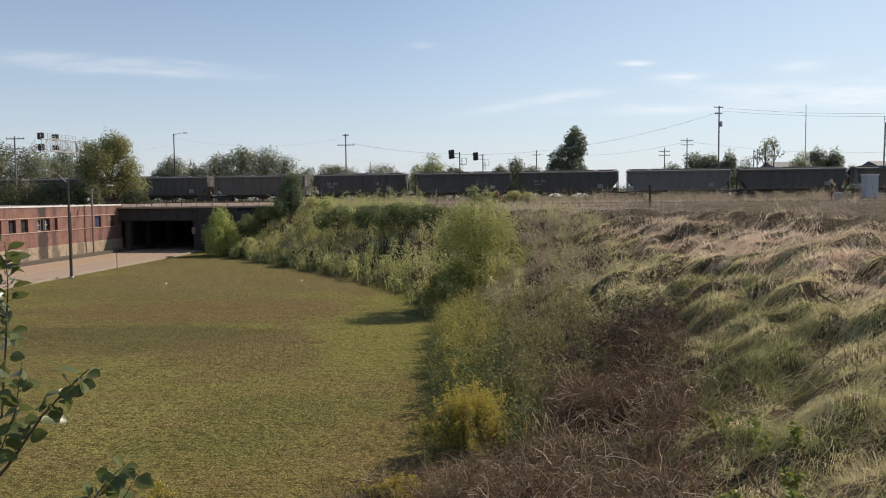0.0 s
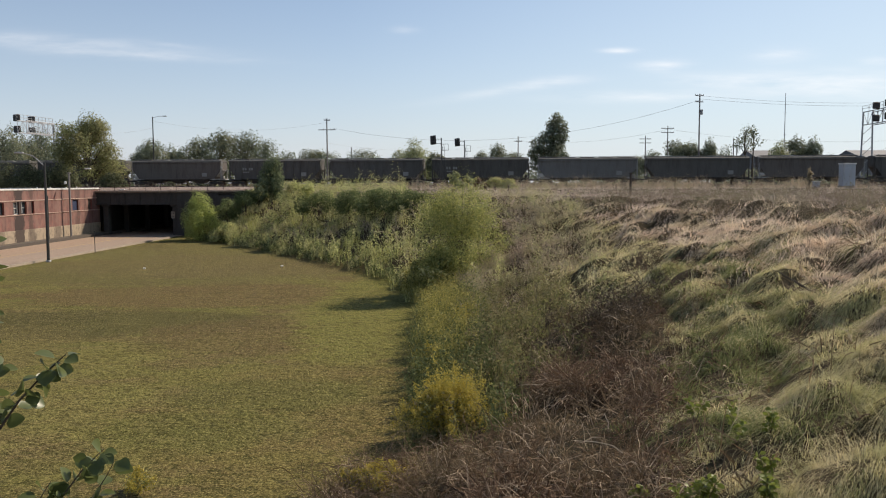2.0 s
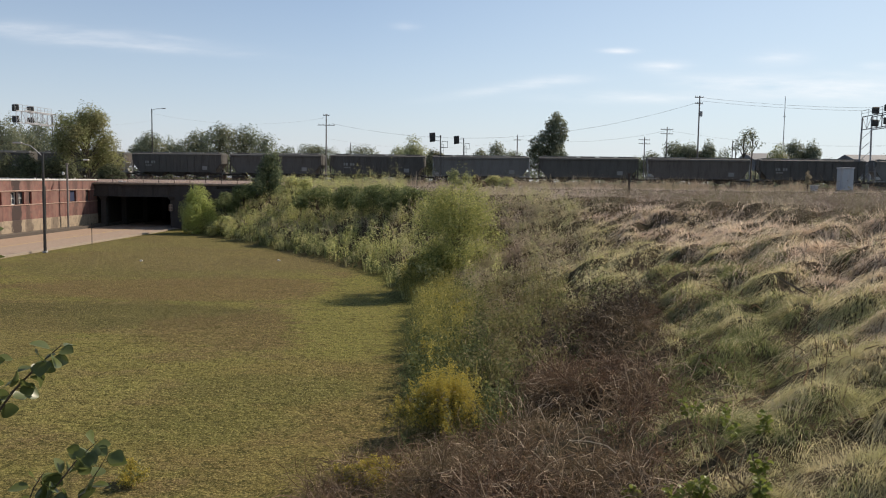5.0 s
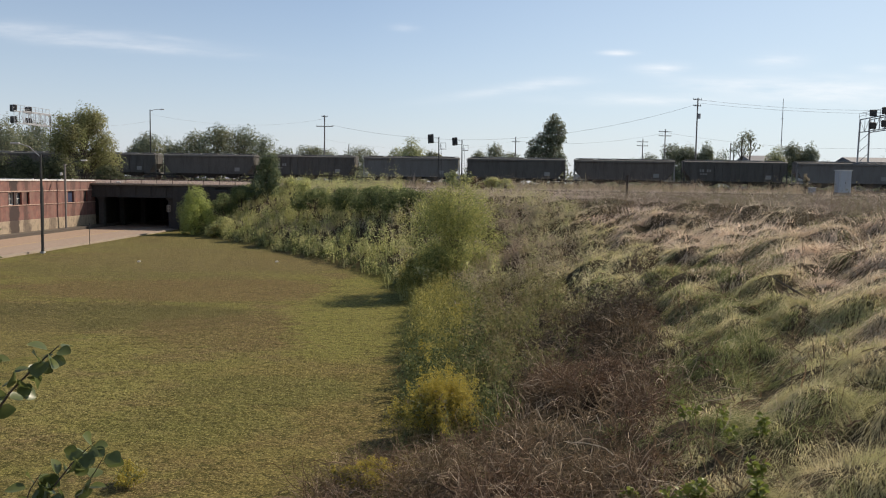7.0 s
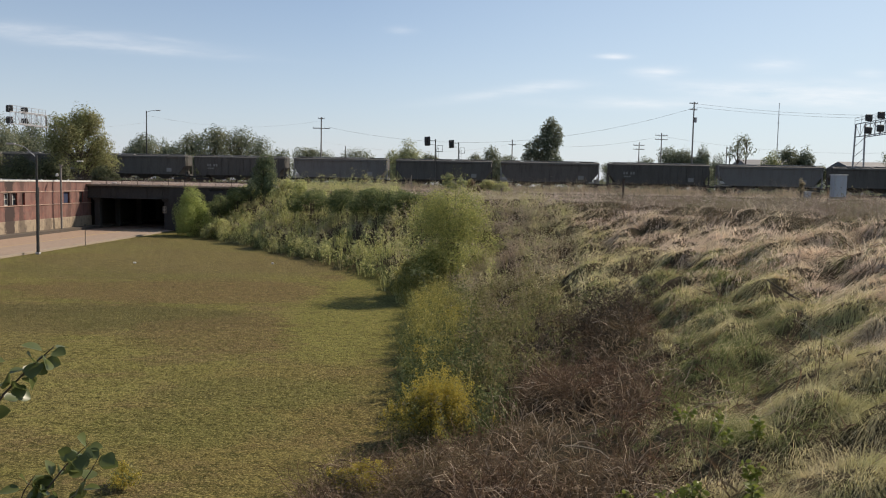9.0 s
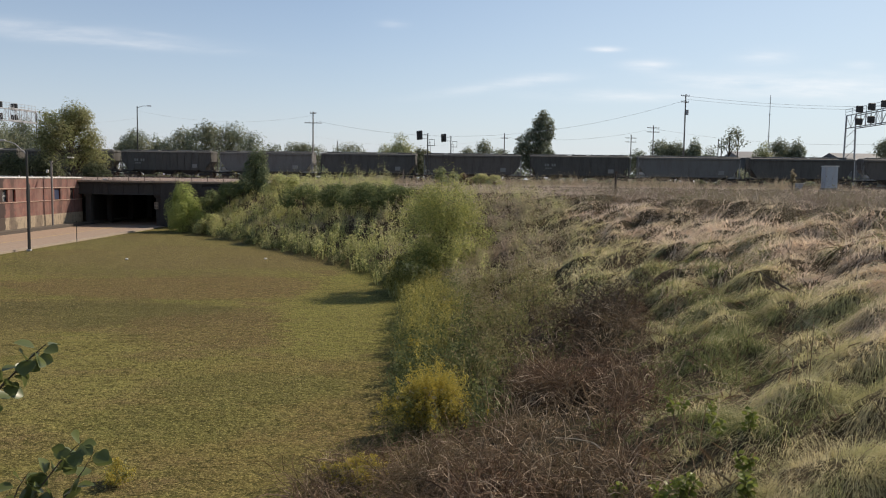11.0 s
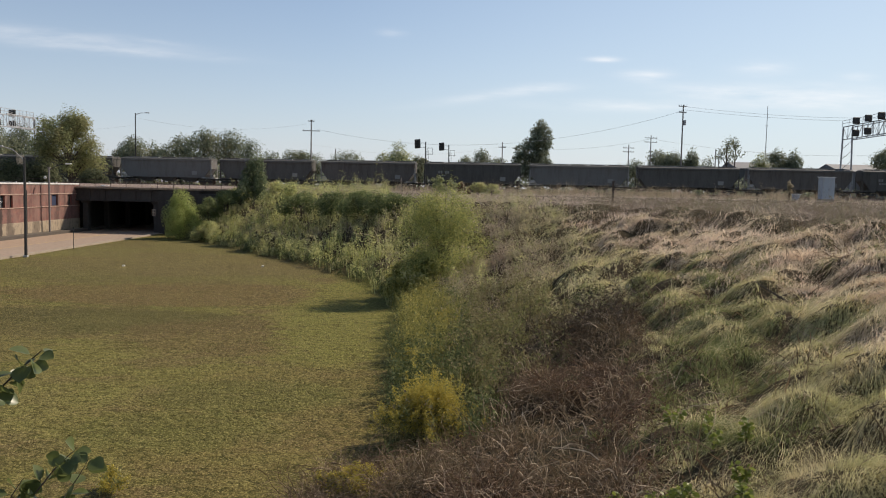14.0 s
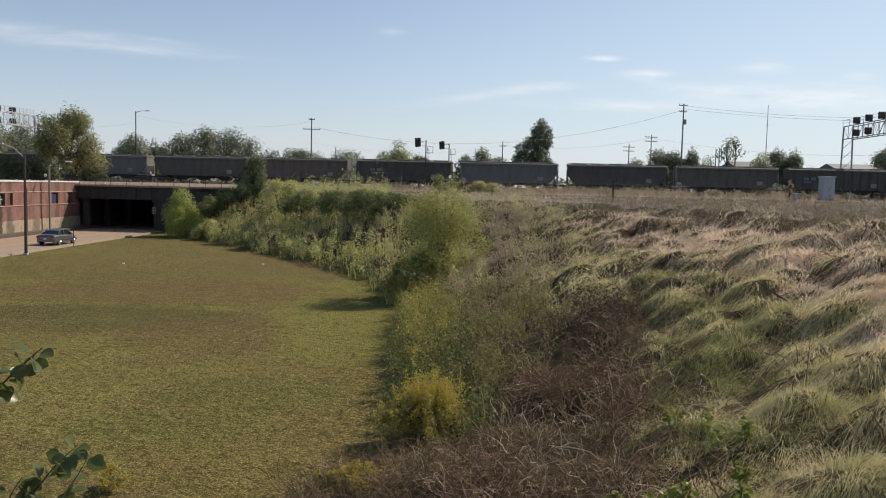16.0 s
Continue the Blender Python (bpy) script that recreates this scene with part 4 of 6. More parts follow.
lamp_pole = sign_post(-44.45, 96.8, 0.3, 7.5, 0.12, POLE, "dark timber utility pole on the pavement")
part("lamp_bulb", tube(bmesh.new(), [(-0.45, 0, 6.2), (-0.45, 0, 6.35), (-0.45, 0, 6.55)], [0.12, 0.18, 0.1], 10), WHITE, lamp_pole, "small white lamp globe")
part("lamp_bracket", tube(bmesh.new(), [(0, 0, 6.15), (-0.45, 0, 6.2)], 0.03, 6), DARKSTEEL, lamp_pole)
lamp_arm = part("lamp_arm", tube(bmesh.new(), [(0, 0, 7.2), (0.9, 0, 7.75), (2.0, 0, 8.0)], [0.05, 0.04, 0.035], 6), DARKSTEEL, lamp_pole)
part("lamp_head", boxes(((2.25, 0, 8.0), (0.7, 0.3, 0.16)), bevel=0.05), WHITE, lamp_arm, "pale lamp head on a curved arm")
sign_post(-33.6, 78.0, 0.0, 2.0, 0.035, DARKSTEEL, "bare thin metal sign post at the kerb")
sign_post(13.3, 60, 5.2, 1.95, 0.085, RUST, "short rusty brown post standing in the field grass")
sign_post(-4.2, 118, 5.3, 2.4, 0.045, PAVE, "thin pale marker post beside the track")


def utility_pole(x, y, z1, arms, label, r=0.17):
    p = empty("utility_pole", pose(x, y, PLAIN), label, "utility pole", "poles beyond the railway")
    h = z1 - PLAIN
    part("pole", tube(bmesh.new(), [(0, 0, -0.2), (0, 0, h)], [r, r * 0.65], 8), POLE, p)
    for dz, w, a in arms:
        ca = part("crossarm", boxes(((0, 0.12, h - dz), (w, 0.12, 0.14)), bevel=0.01), POLE, p, at=pose(0, 0, 0, 0, 0, a))
        for k in (-0.46, -0.2, 0.2, 0.46):
            part("insulator", tube(bmesh.new(), [(w * k, 0.12, h - dz + 0.05), (w * k, 0.12, h - dz + 0.28)], [0.06, 0.04], 6), STEEL, ca)
    return p


def at_bearing(bearing, y):
    """x at a depth, on a plan grid of bearings from the viewpoint."""
    return (bearing - 786) / 1461 * y


utility_pole(at_bearing(574, 165), 165, 19.3, [(2.2, 3.4, 0), (0.3, 1.2, 0)], "timber utility pole with crossarm beyond the train")
tp = utility_pole(at_bearing(1229, 150), 150, 22.3, [(0.3, 1.8, 20), (1.4, 1.6, 20)], "tall timber utility pole with transformer and wires")
part("transformer", tube(bmesh.new(), [(0.35, 0, 13.2), (0.35, 0, 14.1)], 0.25, 10), STEEL, tp)
utility_pole(at_bearing(1135, 210), 210, 18.2, [(0.8, 3.0, 10), (1.8, 3.0, 10)], "timber utility pole with two crossarms")
utility_pole(at_bearing(1174, 200), 200, 20.0, [(0.6, 3.2, 10), (1.6, 3.2, 10)], "timber utility pole with two crossarms")
utility_pole(at_bearing(911, 200), 200, 17.6, [(1.2, 1.8, 0)], "timber utility pole with one crossarm")
utility_pole(at_bearing(1099, 190), 190, 12.2, [], "short bare timber utility pole")
utility_pole(at_bearing(1290, 200), 200, 17.0, [], "weathered timber pole, one of a close pair")
utility_pole(at_bearing(1296, 201), 201, 17.0, [], "weathered timber pole, one of a close pair")
utility_pole(at_bearing(617, 230), 230, 16.5, [], "far thin bare timber pole")
utility_pole(at_bearing(-21, 130), 130, 16.9, [(0.4, 3.0, 0), (2.0, 2.8, 0)], "timber utility pole above the bushes")
mast = empty("radio_mast", pose(at_bearing(1379, 230), 230, PLAIN), "thin pale lattice radio mast far off", "mast")
part("mast_tube", tube(bmesh.new(), [(0, 0, 0), (0, 0, 25.5)], [0.16, 0.07], 6), STEEL, mast)
for h in (8, 14, 20):
    part("mast_collar", boxes(((0, 0, h), (0.5, 0.5, 0.12))), STEEL, mast)


def wire(p0, p1, sag, n, label, r=0.018):
    a, b = Vector(p0), Vector(p1)
    pts = [a.lerp(b, t) - Vector((0, 0, sag * 4 * t * (1 - t))) for t in np.linspace(0, 1, n)]
    tagged(part("overhead_wire", tube(bmesh.new(), pts, r, 4, False), STEEL), label, "wire", "overhead wires")


_A, _B = (at_bearing(574, 165), 165, 17.1), (at_bearing(1229, 150), 150, 22.0)
wire((_A[0] + 1.2, 165, 17.4), (_B[0], 150, 21.2), 4.5, 24, "sagging thin overhead wire between utility poles")
wire((_B[0], 150, 22.0), (at_bearing(1750, 140), 140, 20.6), 1.2, 16, "sagging thin overhead wire between utility poles")
wire((_B[0], 150, 21.4), (at_bearing(1750, 140), 140, 19.8), 1.0, 16, "sagging thin overhead wire between utility poles")
wire((at_bearing(911, 200), 200, 16.6), (at_bearing(1174, 200), 200, 19.2), 1.5, 16, "sagging thin overhead wire between utility poles")
wire((at_bearing(911, 200), 200, 16.6), (at_bearing(574, 165), 165, 14.5), 2.0, 16, "sagging thin overhead wire between utility poles", 0.01)
wire((at_bearing(268, 150), 150, 17.8), (at_bearing(574, 165), 165, 18.6), 1.6, 16, "sagging thin overhead wire between utility poles", 0.01)
wire((at_bearing(-21, 130), 130, 16.4), (at_bearing(268, 150), 150, 16.6), 1.6, 16, "sagging thin overhead wire between utility poles", 0.01)
wire((at_bearing(1174, 200), 200, 19.2), (at_bearing(1600, 190), 190, 16.0), 1.5, 16, "sagging thin overhead wire between utility poles")


def signal(x, y, z1, label):
    s = empty("railway_signal", pose(x, y, PLAIN), label, "railway signal", "railway signals")
    h = z1 - PLAIN
    part("mast", tube(bmesh.new(), [(0.9, 0, -0.2), (0.9, 0, h)], 0.09, 8), DARKSTEEL, s)
    hd = part("signal_head", boxes(((0, 0, 0), (1.2, 0.2, 1.5)), bevel=0.1), DARKSTEEL, s, at=pose(-0.45, 0, h - 0.35, 0, -4, -35))
    part("bracket", boxes(((0.2, 0.1, h - 0.2), (1.5, 0.06, 0.06)), ((0.2, 0.1, h - 0.9), (1.5, 0.06, 0.06))), DARKSTEEL, s)
    for k in (-0.45, 0, 0.45):
        part("hood", tube(bmesh.new(), [(0, -0.1, k), (0, -0.35, k - 0.02)], 0.15, 8), BLACK, hd)
    lad = bmesh.new()
    for k in range(12):
        box(lad, (1.25, 0.3, 0.6 * k + 0.4), (0.3, 0.03, 0.03))
    for dx in (1.1, 1.4):
        box(lad, (dx, 0.3, h * 0.42), (0.04, 0.04, h * 0.84))
    part("ladder", lad, DARKSTEEL, s)
    part("cage", boxes(((1.55, 0.3, h - 2.0), (1.1, 0.5, 0.07)), ((1.15, 0.3, h - 1.5), (0.06, 0.05, 1.0)), ((2.05, 0.3, h - 1.5), (0.06, 0.05, 1.0)), ((1.6, 0.3, h - 1.0), (1.0, 0.05, 0.06))), DARKSTEEL, s)


signal(at_bearing(766, 137), 137, 13.9, "three-lamp railway signal on a mast with ladder")
signal(at_bearing(808, 155), 155, 14.4, "three-lamp railway signal on a mast with ladder")


def gantry(x, y, z0, zb, zt, span, heads, label, rz):
    g = empty("signal_gantry", pose(x, y, z0, 0, 0, rz), label, "signal gantry", "signal gantries")
    b0, b1 = zb - z0, zt - z0
    for ly in (0,) if span > -20 else (0, span):
        lg = bmesh.new()
        for dx in (-0.8, 0.8):
            tube(lg, [(dx * 1.3, ly, 0), (dx, ly, b1)], 0.15, 6)
        for k in range(6):
            z = b0 * k / 6
            tube(lg, [(-1.0, ly, z), (0.95, ly, z + b0 / 6)], 0.05, 5)
        part("leg", lg, STEEL, g)
    tr = bmesh.new()
    for dx in (-0.8, 0.8):
        for z in (b0, b1):
            tube(tr, [(dx, 0, z), (dx, span, z)], 0.09, 6)
    part("beam", tr, STEEL, g)
    n = 7 if span > -20 else 14
    for k in range(n + 1):
        y0 = span * k / n
        for dx in (-0.8, 0.8):
            part("upright", tube(bmesh.new(), [(dx, y0, b0), (dx, y0, b1)], 0.05, 5), STEEL, g)
            if k < n:
                part("brace", tube(bmesh.new(), [(dx, y0, b0 if k % 2 else b1), (dx, y0 + span / n, b1 if k % 2 else b0)], 0.04, 5), STEEL, g)
    rl = bmesh.new()
    for z in (b1 + 0.6, b1 + 1.1):
        tube(rl, [(-1.0, 0, z), (-1.0, span, z)], 0.035, 5)
    for k in range(11):
        tube(rl, [(-1.0, span * k / 10, b1), (-1.0, span * k / 10, b1 + 1.1)], 0.035, 5)
    part("walkway_rail", rl, STEEL, g)
    for yy, dz in heads:
        hd = part("signal_head", boxes(((-1.35, yy, b0 + dz), (1.15, 0.5, 1.15)), bevel=0.12), DARKSTEEL, g)
        part("bracket", boxes(((-1.0, yy, b0 + dz), (0.5, 0.1, 0.1))), DARKSTEEL, hd)
    return g


_heads = [(-5.7, 2.5), (-5.7, 0.6), (-9.9, 2.5), (-9.9, 0.6)]
gantry(at_bearing(99, 150), 150, PLAIN, 15.2, 17.2, -10.6, _heads, "steel lattice signal gantry spanning the tracks", 6 - 12)
gantry(at_bearing(1524, 150), 150, PLAIN, 16.6, 18.9, -30, [(-7, 2.9), (-7, 0.75), (-12, 2.9), (-12, 0.75), (-17, 2.9)], "steel lattice signal gantry spanning the tracks", 6 - 12)

# ---- trackside cabin and far roofs ----


def cabin(x, y, z0, w, d, h, label):
    c = empty("signal_cabin", pose(x, y, z0, 0, 0, math.degrees(TURN)), label, "equipment cabin")
    part("shell", boxes(((0, 0, h / 2), (w, d, h)), bevel=0.04), CABIN, c)
    part("roof", boxes(((0, 0, h + 0.06), (w + 0.2, d + 0.2, 0.12)), bevel=0.03), WHITE, c)
    dr = part("door", boxes(((-w * 0.15, -d / 2 - 0.02, h * 0.46), (w * 0.45, 0.05, h * 0.8)), bevel=0.01), CABIN, c)
    part("handle", boxes(((w * 0.03, -d / 2 - 0.06, h * 0.45), (0.05, 0.06, 0.2))), DARKSTEEL, dr)
    part("plinth", boxes(((0, 0, -0.2), (w + 0.1, d + 0.1, 0.5))), PAVE, c)


cabin(at_bearing(1491, 108), 108, 5.9, 1.55, 1.6, 2.85, "pale grey metal signal equipment cabin beside the tracks")
cabin(at_bearing(1437, 110), 110, 5.7, 0.8, 0.7, 0.75, "small pale metal equipment box beside the tracks")


def far_shed(x, y, w, d, h, label):
    b = empty("far_shed", pose(x, y, PLAIN), label, "shed")
    part("wall", boxes(((0, 0, h / 2), (w, d, h))), ROOFM, b)
    bm = bmesh.new()
    extrude_profile(bm, [(-d / 2 - 0.4, h), (0, h + d * 0.14), (d / 2 + 0.4, h), (d / 2 + 0.4, h - 0.2), (-d / 2 - 0.4, h - 0.2)], -w / 2 - 0.4, w / 2 + 0.4)
    part("roof", bm, ROOFM, b)


far_shed(at_bearing(1370, 235), 235, 18, 14, 8.0, "low grey metal-roofed shed far beyond the train")
far_shed(at_bearing(1545, 215), 215, 16, 14, 7.2, "low grey metal-roofed shed far beyond the train")

# ---- trees and bushes ----


def crown_points(lobes, n, rng, shell=0.55):
    """Places spread through the outer part of several lobes (centre, radii)."""
    vol = np.array([r[0] * r[1] * r[2] for _, r in lobes]) ** 0.7
    pick = rng.choice(len(lobes), n, p=vol / vol.sum())
    d = rng.normal(size=(n, 3))
    d /= np.linalg.norm(d, axis=1, keepdims=True)
    r = (shell + (1.08 - shell) * rng.random(n) ** 0.7)[:, None] * (1 + 0.16 * np.sin(7 * d[:, :1] + 5 * d[:, 1:2] + pick[:, None]))
    c, rad = np.array([l[0] for l in lobes])[pick], np.array([l[1] for l in lobes])[pick]
    return c + d * rad * r, d * 0.9 + np.array([0, 0, 0.45])


def make_tree(name, m, h, spread, trunk_r, bare, leaf, size, n, bark, label, category="tree", seed=1, lobes=9, stems=1, tall=1.0, group="", dome=0.55, lump=1.0, masses=()):
    """A trunk with limbs and a ragged crown of small leaves; bare is the share of the height without leaves."""
    rng = np.random.default_rng(seed)
    shell = 0.3 if dome < 0.3 else 0.55
    t = empty(name, m, label, category, group)
    ls = []
    ch = h * (1 - bare)
    for i in range(lobes):
        a, q = 2 * math.pi * i / lobes + rng.normal(0, 0.4), rng.random()
        zz = h * bare + ch * (0.22 + 0.62 * q)
        rr = spread * (0.25 + (0.42 + 0.4 * (1 - lump)) * rng.random()) * (1.1 - dome * q)
        k = lump * spread * (0.36 + 0.2 * rng.random()) * (1.1 - 0.64 * dome * q)
        ls.append(((math.cos(a) * rr, math.sin(a) * rr, zz), (k, k, min(k * 0.85 * tall, ch * 0.33))))
    if masses:
        ls = [((x, y, h - dz), (r, r, r * tall)) for x, y, dz, r in masses]
    else:
        ls.append(((rng.normal(0, 0.1) * spread, rng.normal(0, 0.1) * spread, h - ch * 0.24), (spread * 0.38, spread * 0.38, ch * 0.25)))
    bm = bmesh.new()
    for s in range(stems):
        ox, oy = (rng.normal(0, spread * 0.12), rng.normal(0, spread * 0.12)) if stems > 1 else (0, 0)
        tube(bm, [(ox * 0.4, oy * 0.4, -0.4), (ox * 0.7 + rng.normal(0, 0.04) * h * 0.2, oy * 0.7, h * 0.3), (ox, oy, h * 0.6), (ox * 1.3, oy * 1.2, h * 0.86)], [trunk_r, trunk_r * 0.75, trunk_r * 0.45, trunk_r * 0.15], 7)
    for c, r in ls:
        z0 = max(h * bare * 0.8, c[2] - ch * 0.3)
        tube(bm, [(0, 0, z0), (c[0] * 0.5, c[1] * 0.5, z0 + (c[2] - z0) * 0.65), (c[0], c[1], c[2] + r[2] * 0.3)], [trunk_r * 0.4, trunk_r * 0.26, trunk_r * 0.08], 5)
    part("trunk", bm, bark, t)
    pts, out = crown_points(ls, n, rng, shell)
    part("crown", mesh_of("crown", *leaf_mesh(pts, size * (0.6 + 0.8 * rng.random(n)), rng, out, 1.6, 0.38), leaf), leaf, t)
    return t


# leafy masses of the tall tree: across, along, below the top, radius
TALL_CROWN = ((1.4, 0.2, 1.0, 1.05), (2.0, -0.5, 2.3, 1.3), (0.5, 0.6, 2.4, 1.2), (3.0, 0.2, 3.2, 0.9), (0.8, -0.8, 4.0, 1.6), (2.6, 0.3, 4.6, 1.2), (-0.9, 0.2, 4.8, 1.25), (1.6, 0.9, 5.8, 1.6),
              (-2.5, -0.4, 6.1, 1.2), (-0.8, -1.0, 6.5, 1.6), (-1.9, 0.8, 8.0, 1.7), (-3.4, 0.1, 7.9, 0.9), (1.3, -0.7, 7.9, 1.8), (3.0, 0.3, 8.6, 0.9), (0.2, 0.4, 9.8, 2.3), (-2.4, 0.2, 10.0, 1.6), (2.6, 0.1, 10.4, 1.6))


def trees():
    # beyond the railway: (line of sight, depth, top, half spread, kind)
    rows = [(20, 175, 19.0, 5.0, 0), (62, 180, 18.5, 5.0, 1), (0, 165, 17.5, 4.5, 1), (262, 190, 16.8, 4.2, 2), (245, 215, 16, 3.5, 0), (300, 205, 16.2, 3.5, 1),
            (345, 185, 17.0, 4.5, 0), (385, 180, 18.2, 5.0, 1), (425, 185, 17.8, 4.8, 0), (465, 190, 16.5, 4.5, 1), (325, 200, 14.8, 4, 2), (500, 215, 15.0, 4.0, 2),
            (552, 230, 15.6, 5.0, 1), (590, 235, 15.3, 5.0, 0), (630, 230, 15.8, 5.0, 2), (655, 240, 14.6, 4, 1), (705, 195, 14.4, 3.6, 3), (728, 190, 16.6, 3.8, 3), (748, 200, 14.6, 3.6, 3), (765, 185, 13.4, 2.5, 0),
            (850, 205, 14.4, 3.4, 1), (878, 200, 15.8, 3.6, 2), (902, 205, 14.0, 3.0, 0), (1090, 240, 13.5, 4.0, 1), (1120, 235, 14.0, 3.5, 2), (1150, 215, 14.8, 3.8, 2), (1190, 205, 17.1, 3.6, 0),
            (1213, 200, 16.4, 3.4, 0), (1246, 200, 17.0, 3.0, 1), (1278, 220, 16.3, 3.2, 2), (1262, 225, 13.4, 3.0, 1), (1376, 225, 18.0, 3.8, 3), (1402, 220, 18.6, 3.8, 2), (1428, 220, 18.4, 3.0, 1), (1458, 225, 13.8, 2.6, 1),
            (1602, 190, 18.4, 4.6, 1), (1560, 225, 15.0, 4, 2), (-60, 170, 19, 6, 0)]
    mats = [FARLEAF, FARLEAF, FARLEAF, HAZYLEAF]
    for i, (bearing, y, top, sp, k) in enumerate(rows):
        m = pose(at_bearing(bearing, y), y, PLAIN, 0, 0, 47 * i)
        h = top - PLAIN
        lab = ["broad dark green tree beyond the railway", "rounded green tree beyond the railway", "olive green tree beginning to turn", "light yellow-green tree beyond the railway"][k]
        make_tree("tree", m, h, sp * 1.35, 0.22, 0.04, mats[k], 0.26, int(3400 + 210 * sp * h / 4), BARK, lab, seed=20 + i, lobes=9, group="trees beyond the railway")
    make_tree("tree", pose(at_bearing(966, 165), 165, PLAIN), 14.8, 4.6, 0.35, 0.12, FARLEAF, 0.25, 11000, BARK, "tall upright dark green tree beyond the railway", seed=5, tall=1.05, masses=TALL_CROWN)
    make_tree("tree", pose(at_bearing(1310, 195), 195, PLAIN), 14.4, 3.1, 0.38, 0.5, FARLEAF, 0.27, 520, BARK, "thin half-bare tree with open limbs", seed=8, lobes=6)
    make_tree("tree", pose(at_bearing(1325, 197), 197, PLAIN), 14.6, 2.6, 0.3, 0.55, FARLEAF, 0.27, 300, BARK, "thin half-bare tree with open limbs", seed=9, lobes=5)
    # low woods along the far side of the line
    rng = np.random.default_rng(77)
    ln = 14500
    wx, wy = rng.uniform(-160, 175, ln), rng.uniform(196, 214, ln)
    top = 3.2 + 1.3 * wob(wx, wy * 0.2, 0.14, 1.0) + 0.8 * wob(wx, wy * 0.2, 0.5, 2.0)
    pts = np.stack([wx, wy, PLAIN + top * rng.random(ln) ** 0.6], 1)
    face = np.tile([0.1, -0.6, 0.6], (ln, 1))
    tagged(new("far_woods", mesh_of("far_woods", *leaf_mesh(pts, 0.55, rng, face), FARLEAF)), "low dark woods along the far side of the railway", "woods", kind="stuff")
    # beside the bridge
    make_tree("tree", pose(at_bearing(152, 118), 118, 5.3, 0, 0, 10), 11.4, 5.6, 0.3, 0.02, AUTUMN, 0.17, 21000, BARK, "large yellow-green tree turning, beside the bridge", seed=31, lobes=30, tall=1.1, dome=0.25, lump=0.62)
    make_tree("cedar_tree", pose(at_bearing(474, 97), 97, 3.9), 5.9, 2.9, 0.14, -0.05, JUNIPER, 0.12, 9500, BARK, "dark green upright cedar on the bank by the bridge", seed=32, lobes=22, tall=1.3, dome=0.9, lump=0.6)
    make_tree("willow_bush", pose(at_bearing(345, 95), 95, -0.1), 5.8, 3.3, 0.05, -0.1, YOUNG, 0.085, 22000, BARK, "bright green feathery willow bush beside the underpass", "bush", seed=33, lobes=24, stems=8, tall=2.4, dome=0.98, lump=0.5)
    make_tree("willow_bush", pose(at_bearing(392, 90), 90, 0.3), 2.0, 1.9, 0.05, -0.1, FORB, 0.09, 6000, BARK, "low olive bush at the foot of the bank", "bush", seed=34, lobes=16, stems=4, dome=0.7, lump=0.6)
    make_tree("yellow_bush", pose(0.75, 47.5, 0.5), 6.6, 3.4, 0.05, -0.2, WILLOW, 0.062, 38000, BARK, "large rounded yellow-green bush at the foot of the bank", "bush", seed=37, lobes=64, stems=9, tall=1.1, dome=0.3, lump=0.56)
    for i, (bearing, y, z, h, sp, mt, lab) in enumerate([(398, 97, 2.0, 2.8, 2.0, DEEP, "dark green shrub beside the bridge"), (425, 95, 3.2, 2.6, 2.0, DEEP, "dark green shrub beside the bridge"), (450, 99, 4.4, 1.6, 1.8, FORB, "olive shrub beside the bridge"), (520, 88, 4.6, 2.0, 2.4, FORB, "olive shrub on the bank's crest"), (560, 82, 3.6, 2.1, 2.3, DEEP, "dark green shrub on the bank's crest"), (610, 78, 3.6, 2.2, 2.3, DEEP, "dark green shrub on the bank's crest"),
                                                     (655, 74, 3.8, 2.2, 2.2, DEEP, "dark green shrub on the bank's crest"), (690, 72, 3.8, 2.2, 2.1, DEEP, "dark green shrub on the bank's crest"), (725, 70, 4.0, 1.8, 1.9, DEEP, "dark green shrub on the bank's crest"),
                                                     (748, 47.2, 0.0, 2.3, 1.25, TOEWEED, "low green shrub under the yellow-green bush"), (730, 45.2, -0.1, 1.7, 1.2, TOEWEED, "low green shrub in front of the yellow-green bush"), (770, 46.0, 0.3, 2.4, 1.3, WILLOW, "low skirt of yellow-green shoots beside the bush"), (800, 112, 5.3, 2.7, 1.2, HAZYLEAF, "leafy green shrub before the train"), (822, 112, 5.3, 2.2, 1.0, HAZYLEAF, "leafy green shrub before the train"),
                                                     (870, 115, 5.3, 2.0, 1.6, FORB, "olive shrub before the train"), (895, 112, 5.3, 1.8, 1.3, FORB, "olive shrub before the train"), (840, 114, 5.3, 1.9, 1.5, DEAD, "dry brown shrub before the train"), (1425, 106, 5.4, 2.9, 0.55, BROWNWEED, "thin brownish leafless shrub before the train")]):
        make_tree("shrub", pose(at_bearing(bearing, y), y, z, 0, 0, 40 * i), h, sp, 0.05, 0.0, mt, 0.1, int((2000 + 1100 * sp) * min(1, 0.2 + sp * sp / 2)), BARK, lab, "shrub", seed=60 + i, lobes=14, stems=4, lump=0.65, dome=0.3, group="shrubs on the bank")
